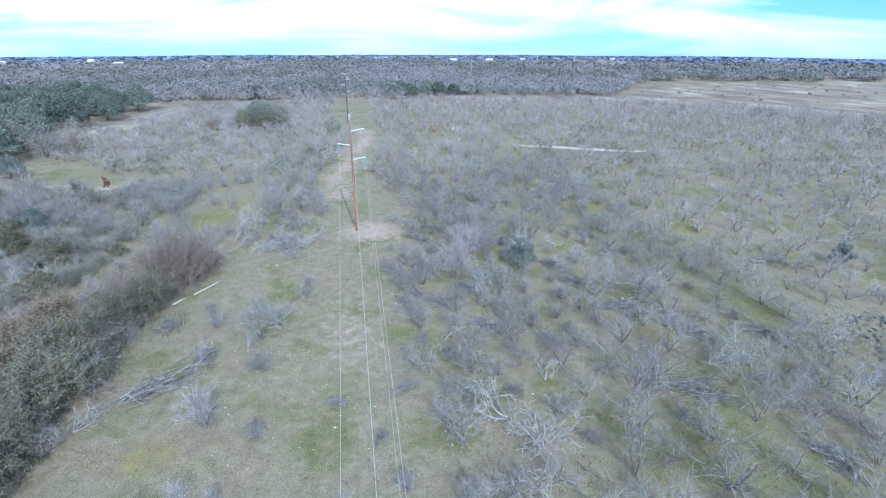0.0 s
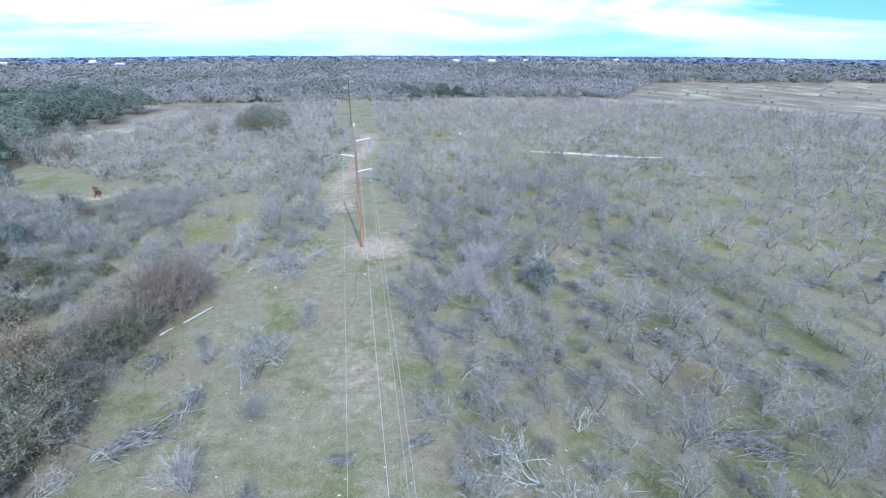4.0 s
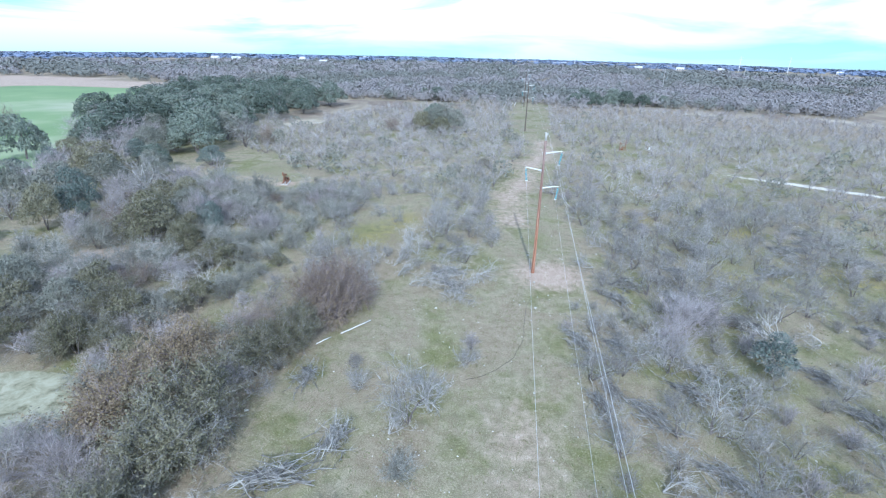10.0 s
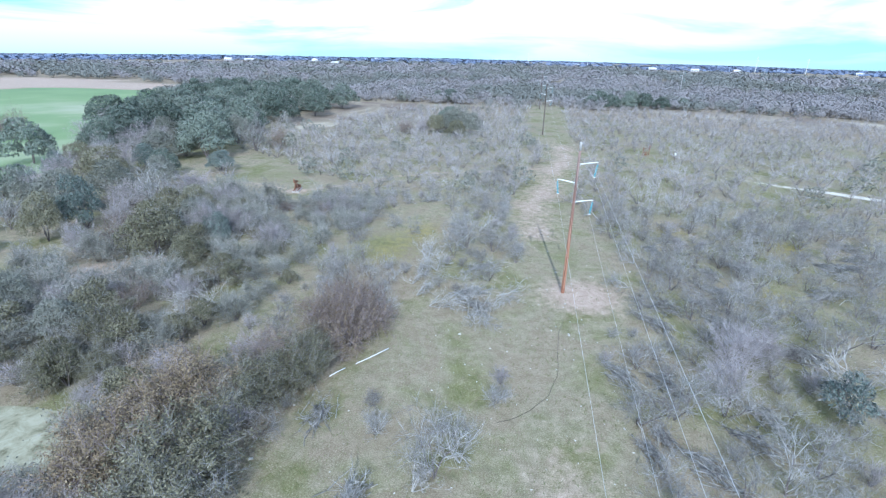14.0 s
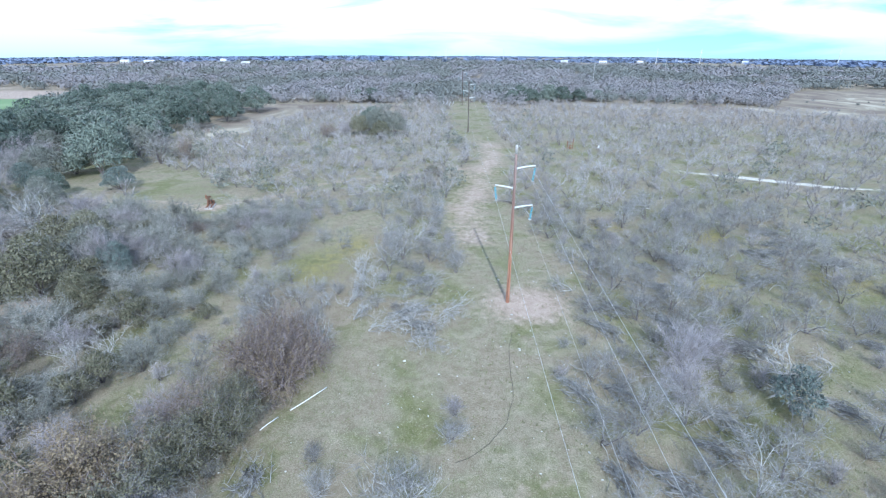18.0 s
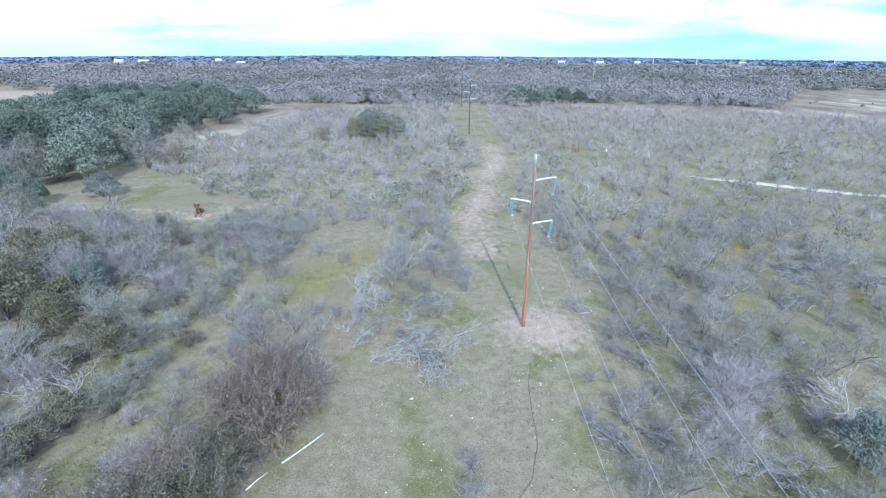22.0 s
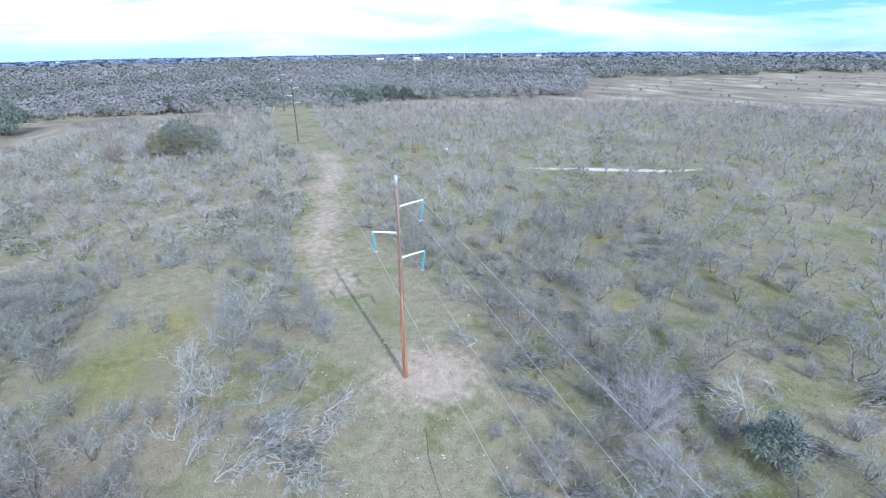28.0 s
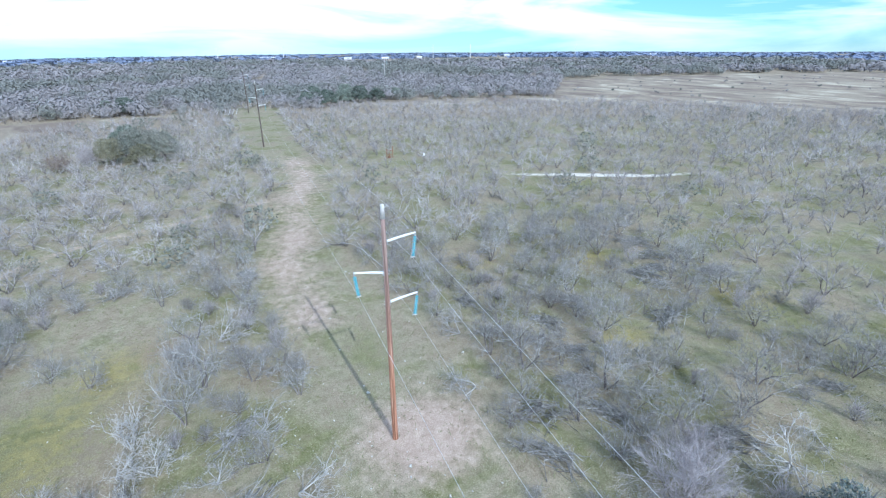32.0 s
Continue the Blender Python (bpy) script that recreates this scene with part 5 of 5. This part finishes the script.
# ---------------- grass, stones ----------------
def grass():
    r = np.random.default_rng(55)
    n = 52000
    x = r.uniform(-45, 55, n)
    y = -58 + 120 * r.uniform(0, 1, n) ** 1.35
    keep = (np.abs(x) < 32 + (y + 62) * 0.75)
    x, y = x[keep], y[keep]
    n = len(x)
    k = 3
    c = np.repeat(np.stack([x, y, land(x, y) - 0.01], 1), k, 0) + r.normal(size=(n * k, 3)) * (0.07, 0.07, 0)
    tip = c + np.stack([r.normal(0, 0.09, n * k), r.normal(0, 0.09, n * k), r.uniform(0.05, 0.2, n * k)], 1)
    a = r.uniform(0, 6.28, n * k)
    w = np.stack([np.cos(a), np.sin(a), np.zeros(n * k)], 1) * 0.03
    v = np.stack([c - w, c + w, tip], 1).reshape(-1, 3)
    me = tri_mesh("grass", v, np.arange(len(v)).reshape(-1, 3), ("grass",))
    return tagged(new("grass", me), "tufts of dry and green winter grass", "grass", kind="stuff")


def stones():
    r = np.random.default_rng(66)
    segs = []
    for _ in range(520):
        x, y = r.uniform(-24, 40), r.uniform(-56, 30)
        if r.uniform() < 0.45:
            x, y = r.uniform(-12, 7), r.uniform(-55, 10)
        s = r.uniform(0.025, 0.075) * (2.0 if r.uniform() < 0.06 else 1)
        z = at_land(x, y)
        a = r.uniform(0, 6.28)
        segs.append((x - np.cos(a) * s, y - np.sin(a) * s, z + s * 0.4, x + np.cos(a) * s, y + np.sin(a) * s, z + s * 0.5, s * 0.8, s * 0.5))
    me = tri_mesh("stones", *tubes(segs, 5), ("stone",))
    return tagged(new("stones", me), "small pale stones strewn over the grass", "stones", kind="stuff")


grass()
stones()


# ---------------- pond ----------------
def pond():
    bm = bmesh.new()
    ring = [bm.verts.new((POND[0] + math.cos(2 * math.pi * k / 40) * 10.5, POND[1] + math.sin(2 * math.pi * k / 40) * 7.0, -0.26)) for k in range(40)]
    bm.faces.new(ring)
    return tagged(new("water", bm_mesh("water", bm, "water")), "pale green scummed pond behind the hedge", "pond", kind="structure")


pond()

# ---------------- power line ----------------
POLE_H = 17.7
ARMS = [(1, 15.3, 2.0), (-1, 13.25, 1.95), (1, 11.15, 2.0)]      # side, height of the root, reach


def pole_meshes():
    out = {}
    bm = bmesh.new()
    zs = [-0.3, 0.15, 4, 8, 12, 16, POLE_H - 0.9]
    rs = [0.215, 0.21, 0.19, 0.175, 0.155, 0.14, 0.132]
    curve_tube(bm, [(0, 0, z) for z in zs], rs, 14)
    out["shaft"] = bm_mesh("shaft", bm, "pole_wood", True)
    for key, mat in (("shaft_grey", "pole_grey"), ("shaft_pale", "pole_cap")):
        out[key] = out["shaft"].copy()
        out[key].materials.clear()
        out[key].materials.append(MAT[mat])
    bm = bmesh.new()
    curve_tube(bm, [(0, 0, POLE_H - 0.898), (0, 0, POLE_H - 0.06), (0, 0, POLE_H)], [0.134, 0.130, 0.10], 14)
    out["pole_top"] = bm_mesh("pole_top", bm, "pole_cap", True)
    bm = bmesh.new()
    rod(bm, (0.09, -0.03, POLE_H - 0.25), (0.30, -0.03, POLE_H - 0.10), 0.028)
    rod(bm, (0.27, -0.10, POLE_H - 0.10), (0.27, 0.06, POLE_H - 0.10), 0.04)
    out["shield_bracket"] = bm_mesh("shield_bracket", bm, "steel")
    for side in (1, -1):
        bm = bmesh.new()
        pts, rad = [], []
        for i in range(9):
            f = i / 8
            pts.append((side * (0.13 + f * 1.88), 0, 0.02 + 0.42 * f - 0.10 * f * f))
            rad.append(0.092 - 0.03 * f)
        curve_tube(bm, pts, rad, 8)
        out["arm", side] = bm_mesh("arm", bm, "fibreglass", True)
        bm = bmesh.new()
        block(bm, (0.05, 0.26, 0.34), Matrix.Translation((side * 0.155, 0, 0.0)), 0.012)
        rod(bm, (-0.24, 0, 0.1), (0.24, 0, 0.1), 0.018)
        rod(bm, (-0.24, 0, -0.1), (0.24, 0, -0.1), 0.018)
        out["bracket", side] = bm_mesh("bracket", bm, "steel")
        # tip fitting and clamp
        bm = bmesh.new()
        rod(bm, (side * 2.0, 0, 0.40), (side * 1.985, 0, 0.17), 0.025)
        rod(bm, (side * 1.985, -0.05, 0.18), (side * 1.985, 0.05, 0.18), 0.04)
        out["shackle", side] = bm_mesh("shackle", bm, "steel")
    bm = bmesh.new()
    # one glass disc with its cap
    prof = [(0.0, 0.0), (0.045, -0.005), (0.06, -0.05), (0.125, -0.075), (0.135, -0.095), (0.06, -0.10), (0.02, -0.12), (0.0, -0.12)]
    rings = []
    for rr, z in prof:
        rings.append([bm.verts.new((rr * math.cos(a), rr * math.sin(a), z)) for a in [2 * math.pi * k / 12 for k in range(12)]] if rr else [bm.verts.new((0, 0, z))])
    for r0, r1 in zip(rings, rings[1:]):
        for k in range(12):
            a, b, c, d = r0[k % len(r0)], r0[(k + 1) % len(r0)], r1[(k + 1) % len(r1)], r1[k % len(r1)]
            bm.faces.new([v for i, v in enumerate((a, b, c, d)) if v not in (a, b, c, d)[:i]])
    out["disc"] = bm_mesh("insulator_disc", bm, "glass", True)
    bm = bmesh.new()
    rod(bm, (0, -0.16, -0.06), (0, 0.16, -0.06), 0.035)
    rod(bm, (0, 0, 0.02), (0, 0, -0.06), 0.025)
    out["clamp"] = bm_mesh("wire_clamp", bm, "steel")
    bm = bmesh.new()
    rod(bm, (0.20, 0, 0), (0.23, 0, 2.6), 0.012)
    out["ground_wire"] = bm_mesh("ground_wire", bm, "steel")
    return out


PM = pole_meshes()


def hang(side):
    """Where a conductor hangs below an arm, from the arm's root."""
    return Vector((side * 1.80, 0, -1.35))


def utility_pole(x, y, turn=0.0, far=False):
    ob = new("utility_pole")
    ob.matrix_basis = pose(x, y, at_land(x, y), 0, 0.0, turn)
    part("shaft", PM["shaft" if not far else "shaft_grey" if y < 250 else "shaft_pale"], ob)
    part("pole_top", PM["pole_top"], ob, "weathered pale pole top")
    part("shield_bracket", PM["shield_bracket"], ob)
    if not far:
        part("ground_wire", PM["ground_wire"], ob)
    for side, z, _ in ARMS:
        arm = part("arm", PM["arm", side], ob, "curved pale fibreglass arm", pose(0, 0, z))
        part("bracket", PM["bracket", side], arm)
        part("shackle", PM["shackle", side], arm)
        # string of discs, leaning a little inwards
        top, bottom = Vector((side * 1.985, 0, z + 0.15)), Vector((side * 1.80, 0, z - 1.27))
        n = 9
        tilt = (top - bottom).to_track_quat("Z", "Y").to_matrix().to_4x4()
        string = new("insulator")
        string.parent = ob
        string.matrix_basis = Matrix.Translation(top) @ tilt
        tagged(string, "string of blue-green glass discs")
        for k in range(n):
            part("insulator_disc", PM["disc"], string, "", pose(0, 0, -0.03 - k * 0.15))
        part("wire_clamp", PM["clamp"], string, "", pose(0, 0, -1.39))
    return tagged(ob, "weathered grey wooden power pole with three pale arms" if far else "tall brown wooden power pole with three pale arms", "utility pole", "power line poles")


POLES = [(0.6, -118.0, 70.0), (0.0, 0.0, 0.0), (-1.4, 122.0, 0.0), (-2.2, 207.0, -20.0), (98.0, 345.0, -50.0), (200.0, 470.0, -45.0)]
for i, (x, y, turn) in enumerate(POLES):
    utility_pole(x, y, turn, i > 1)


def wire(name, a, b, sag, radius, label):
    bm = bmesh.new()
    pts = []
    for i in range(41):
        f = i / 40
        p = a.lerp(b, f)
        p.z -= sag * 4 * f * (1 - f)
        pts.append(p)
    curve_tube(bm, pts, radius, 5)
    return tagged(new(name, bm_mesh(name, bm, "wire", True)), label, "cable", "power line cables")


for p, q in zip(POLES, POLES[1:]):
    ma, mb = pose(p[0], p[1], at_land(*p[:2]), 0, 0, p[2]), pose(q[0], q[1], at_land(*q[:2]), 0, 0, q[2])
    span = math.hypot(q[0] - p[0], q[1] - p[1])
    for side, z, _ in ARMS:
        h = hang(side) + Vector((0, 0, z))
        wire("conductor", ma @ h, mb @ h, span * 0.011, 0.0075, "pale aluminium power cable sagging between poles")
    top = Vector((0.27, 0, POLE_H - 0.06))
    wire("shield_wire", ma @ top, mb @ top, span * 0.008, 0.007, "thin pale shield cable along the pole tops")


# ---------------- loose things by the line ----------------
def bent_pipe(name, pts, radius, material, label, category):
    bm = bmesh.new()
    curve_tube(bm, [(x, y, at_land(x, y) + radius + z) for x, y, z in pts], radius, 8)
    return tagged(new(name, bm_mesh(name, bm, material, True)), label, category)


bent_pipe("white_pipe", [(-16.7, -15.9, 0.25), (-17.5, -16.9, 0.2), (-18.3, -17.8, 0.1), (-19.0, -18.5, 0.0)], 0.05, "white_paint", "white plastic pipe lying beside the hedge", "pipe")
bent_pipe("white_pipe", [(-19.7, -19.3, 0.0), (-20.2, -20.0, 0.0), (-20.6, -20.8, 0.05)], 0.045, "white_paint", "short white plastic pipe lying beside the hedge", "pipe")
bent_pipe("fallen_branch", [(3.6, 38.0, 0.5), (4.8, 36.2, 0.8), (5.8, 34.0, 0.7), (6.5, 31.2, 0.3), (7.2, 28.8, 0.0)], 0.06, "twig_pale", "long pale fallen branch lying behind the pole", "branch")


# A faint dark tyre rut, built as a thin tube laid on the ground.
def hose():
    pts = [(-0.2, -6.5), (-0.7, -9.0), (-1.0, -11.8), (-1.0, -14.4), (-1.2, -16.8), (-2.0, -19.4), (-3.4, -21.6), (-5.0, -23.0), (-6.2, -23.6)]
    bm = bmesh.new()
    fine = []
    for i in range(len(pts) - 1):
        for k in range(4):
            f = k / 4
            fine.append((pts[i][0] * (1 - f) + pts[i + 1][0] * f + 0.05 * math.sin(i * 4 + k), pts[i][1] * (1 - f) + pts[i + 1][1] * f))
    curve_tube(bm, [(x, y, at_land(x, y) + 0.02) for x, y in fine], 0.018, 6)
    return tagged(new("hose", bm_mesh("hose", bm, "hose", True)), "dark tyre rut curving over the grass, built as a tube", "hose")


hose()


def pumpjack(x, y, turn):
    ob = new("pumpjack")
    ob.matrix_basis = pose(x, y, at_land(x, y), 0, 0, turn) @ Matrix.Diagonal((0.88, 0.88, 0.88, 1))

    def piece(name, fill, material, label=""):
        bm = bmesh.new()
        fill(bm)
        return part(name, bm_mesh(name, bm, material), ob, label)

    piece("base_slab", lambda bm: block(bm, (3.5, 1.4, 0.24), pose(0, 0, 0.1), 0.03), "concrete", "pale concrete slab")
    piece("skid", lambda bm: [block(bm, (3.3, 0.16, 0.2), pose(0, s * 0.45, 0.38), 0.02) for s in (1, -1)], "rust")

    def post(bm):
        for sx, sy in ((0.35, 0.4), (0.35, -0.4), (-0.5, 0.4), (-0.5, -0.4)):
            rod(bm, (-0.3 + sx, sy, 0.45), (-0.3, sy * 0.2, 2.15), 0.08)
        rod(bm, (-0.05, 0.32, 1.0), (-0.05, -0.32, 1.0), 0.035)

    piece("samson_post", post, "rust")
    beam = piece("walking_beam", lambda bm: block(bm, (2.7, 0.24, 0.34), pose(-0.25, 0, 2.2, 0, 14, 0), 0.03), "rust")

    def head(bm):
        n = 8
        for i in range(n):
            a = -0.5 + i / (n - 1) * 1.0
            block(bm, (0.38, 0.26, 0.24), pose(-1.72 - 0.22 * math.cos(a) + 0.1, 0, 2.62 + math.sin(a) * 0.62, 0, -math.degrees(a), 0), 0.02)

    bm = bmesh.new()
    head(bm)
    part("horse_head", bm_mesh("horse_head", bm, "rust"), beam)

    def crank(bm):
        for s in (1, -1):
            block(bm, (0.9, 0.1, 0.22), pose(1.0, s * 0.38, 0.95, 0, 35, 0), 0.02)
            rod(bm, (1.32, s * 0.33, 0.72), (1.32, s * 0.48, 0.72), 0.42, None, 16)

    piece("crank", crank, "rust")
    piece("gearbox", lambda bm: block(bm, (0.8, 0.6, 0.8), pose(0.85, 0, 0.86), 0.05), "dark_iron")
    piece("motor", lambda bm: [rod(bm, (1.45, -0.28, 0.68), (1.45, 0.28, 0.68), 0.22, None, 14), block(bm, (0.4, 0.5, 0.16), pose(1.45, 0, 0.5), 0.02)], "dark_iron")
    piece("pitman_arm", lambda bm: [rod(bm, (1.1, s * 0.34, 1.0), (1.02, s * 0.1, 1.98), 0.035) for s in (1, -1)], "rust")
    piece("wellhead", lambda bm: [rod(bm, (-1.72, 0, 0.2), (-1.72, 0, 1.1), 0.09), rod(bm, (-1.72, -0.3, 0.8), (-1.72, 0.3, 0.8), 0.06), rod(bm, (-1.72, 0, 1.1), (-1.72, 0, 2.15), 0.02)], "rust")
    return tagged(ob, "small rusty red pumpjack on a concrete slab", "pumpjack")


pumpjack(-49.5, 33.9, 102)


def marker_post(x, y, height):
    ob = new("marker_post")
    ob.matrix_basis = pose(x, y, at_land(x, y), 0, 0, 20)
    bm = bmesh.new()
    rod(bm, (0, 0, -0.2), (0, 0, height), 0.06, 0.05, 10)
    part("post", bm_mesh("post", bm, "pole_grey"), ob)
    bm = bmesh.new()
    block(bm, (0.36, 0.24, 0.6), pose(0, 0, height + 0.2), 0.04)
    part("cap_box", bm_mesh("cap_box", bm, "white_paint"), ob, "white box on top")
    return tagged(ob, "grey marker post with a white box on top", "post")


def well_frame(x, y):
    ob = new("well_frame")
    ob.matrix_basis = pose(x, y, at_land(x, y), 0, 0, 15)
    bm = bmesh.new()
    rod(bm, (0, 0, -0.2), (0, 0, 2.9), 0.10, 0.09, 10)
    post = bm_mesh("post", bm, "rust")
    for px in (-0.85, 0.85):
        part("post", post, ob, "", pose(px, 0, 0, 0, 0, 0) @ Matrix.Diagonal((1, 1, 1.0 if px > 0 else 0.8, 1)))
    bm = bmesh.new()
    rod(bm, (-0.85, 0, 0), (0.85, 0, 0), 0.07, None, 8)
    rail = bm_mesh("rail", bm, "rust")
    for z in (0.9, 1.9):
        part("rail", rail, ob, "", pose(0, 0.02, z))
    bm = bmesh.new()
    block(bm, (0.7, 0.5, 0.5), pose(0.1, 0.3, 0.3), 0.05)
    rod(bm, (0.1, 0.3, 0.5), (0.1, 0.3, 1.3), 0.06)
    part("valve_block", bm_mesh("valve_block", bm, "rust"), ob)
    return tagged(ob, "rusty iron well frame standing among brush", "well frame")


marker_post(30.6, 77.5, 2.9)
well_frame(*WELL)


def post_row():
    """A short row of leaning pale posts across the strip, with one sagging rail."""
    ob = new("post_fence")
    x0, y0, n = -15.0, 203.0, 6
    ob.matrix_basis = pose(x0, y0, at_land(x0 + 4, y0))
    bm = bmesh.new()
    rod(bm, (0, 0, -0.3), (0, 0, 2.3), 0.13, 0.10, 8)
    post = bm_mesh("post", bm, "white_paint")
    for i in range(n):
        part("post", post, ob, "", pose(i * 1.55, 0.35 * i, 0, 0, 24 + 5 * math.sin(i * 2.3), 0))
    bm = bmesh.new()
    rod(bm, (-0.2, -0.2, 0.55), (8.6, 1.7, 0.65), 0.05, None, 6)
    part("rail", bm_mesh("rail", bm, "pole_grey"), ob)
    return tagged(ob, "row of leaning white posts across the cleared strip", "fence")


post_row()


# ---------------- far buildings and pylons ----------------
def barn(x, y, length, width, height, turn, label="long white farm building with a pale roof"):
    ob = new("farm_building")
    ob.matrix_basis = pose(x, y, at_land(x, y), 0, 0, turn)
    bm = bmesh.new()
    v = [bm.verts.new(p) for p in ((-length / 2, -width / 2, -2), (length / 2, -width / 2, -2), (length / 2, width / 2, -2), (-length / 2, width / 2, -2),
                                   (-length / 2, -width / 2, height), (length / 2, -width / 2, height), (length / 2, width / 2, height), (-length / 2, width / 2, height),
                                   (-length / 2, 0, height * 1.45), (length / 2, 0, height * 1.45))]
    for f in ((3, 2, 1, 0), (0, 1, 5, 4), (2, 3, 7, 6), (1, 2, 6, 9, 5), (3, 0, 4, 8, 7), (4, 5, 9, 8), (6, 7, 8, 9)):
        bm.faces.new([v[i] for i in f])
    part("wall", bm_mesh("wall", bm, "white_paint"), ob)
    bm = bmesh.new()
    a = math.atan2(height * 0.45, width / 2)
    for s in (1, -1):
        block(bm, (length + 1.2, width / 2 / math.cos(a) + 0.8, 0.25), pose(0, s * (width / 4 + 0.1), height * 1.225 + 0.25, -s * math.degrees(a), 0, 0), 0)
    part("roof", bm_mesh("roof", bm, "roof"), ob)
    for k in range(3):
        bm = bmesh.new()
        block(bm, (length * 0.14, 0.2, height * 0.62), pose((k - 1) * length * 0.3, -width / 2 - 0.11, height * 0.31), 0)
        part("door", bm_mesh("door", bm, "dark_iron"), ob)
    return tagged(ob, label, "building", "far farm buildings")


for x, y, l, w, h, turn in [(-352, 820, 12, 9, 4, 0), (250, 1190, 16, 10, 4, -10), (345, 1210, 16, 10, 4, -12), (440, 1230, 12, 9, 4, -15), (-620, 1000, 18, 10, 4, 30), (-700, 1050, 16, 10, 4, 10), (700, 1250, 14, 10, 4, -30), (1050, 1080, 16, 10, 4, -40), (-160, 1050, 18, 10, 4, 0), (560, 1300, 14, 10, 4, -20), (-480, 1500, 24, 12, 5, 10), (900, 900, 14, 9, 4, -40), (90, 1420, 36, 14, 6, 0)]:
    barn(x, y, l, w, h, turn)


def far_pylon(x, y, height):
    ob = new("far_pylon")
    ob.matrix_basis = pose(x, y, at_land(x, y) - 1)
    bm = bmesh.new()
    rod(bm, (0, 0, 0), (0, 0, height), 0.9, 0.5, 8)
    part("mast", bm_mesh("mast", bm, "roof"), ob)
    for z in (0.78, 0.92):
        bm = bmesh.new()
        rod(bm, (-3.5, 0, height * z), (3.5, 0, height * z), 0.35, None, 6)
        part("crossarm", bm_mesh("crossarm", bm, "roof"), ob)
    return tagged(ob, "tall pale pylon far off above the woods", "pylon", "far pylons")


for x, y, h in [(118, 1300, 34), (500, 1290, 36), (590, 1250, 34), (850, 1150, 34), (-30, 1420, 34)]:
    far_pylon(x, y, h)


def water_tower(x, y):
    ob = new("water_tower")
    ob.matrix_basis = pose(x, y, at_land(x, y) - 8.5) @ Matrix.Diagonal((0.75, 0.75, 0.75, 1))
    bm = bmesh.new()
    prof = [(0.6, 14.0), (4.5, 15.5), (7.4, 18.2), (7.8, 20.5), (6.6, 23.0), (3.6, 24.8), (0.3, 25.4)]
    rings = [[bm.verts.new((r * math.cos(a), r * math.sin(a), z)) for a in [2 * math.pi * k / 20 for k in range(20)]] for r, z in prof]
    for r0, r1 in zip(rings, rings[1:]):
        for k in range(20):
            bm.faces.new((r0[k], r0[(k + 1) % 20], r1[(k + 1) % 20], r1[k]))
    part("tank", bm_mesh("tank", bm, "white_paint", True), ob)
    bm = bmesh.new()
    rod(bm, (0, 0, 0), (0, 0, 15.2), 2.0, 1.3, 14)
    part("column", bm_mesh("column", bm, "white_paint"), ob)
    return tagged(ob, "white water tower above the far woods", "water tower")


water_tower(-397, 836)
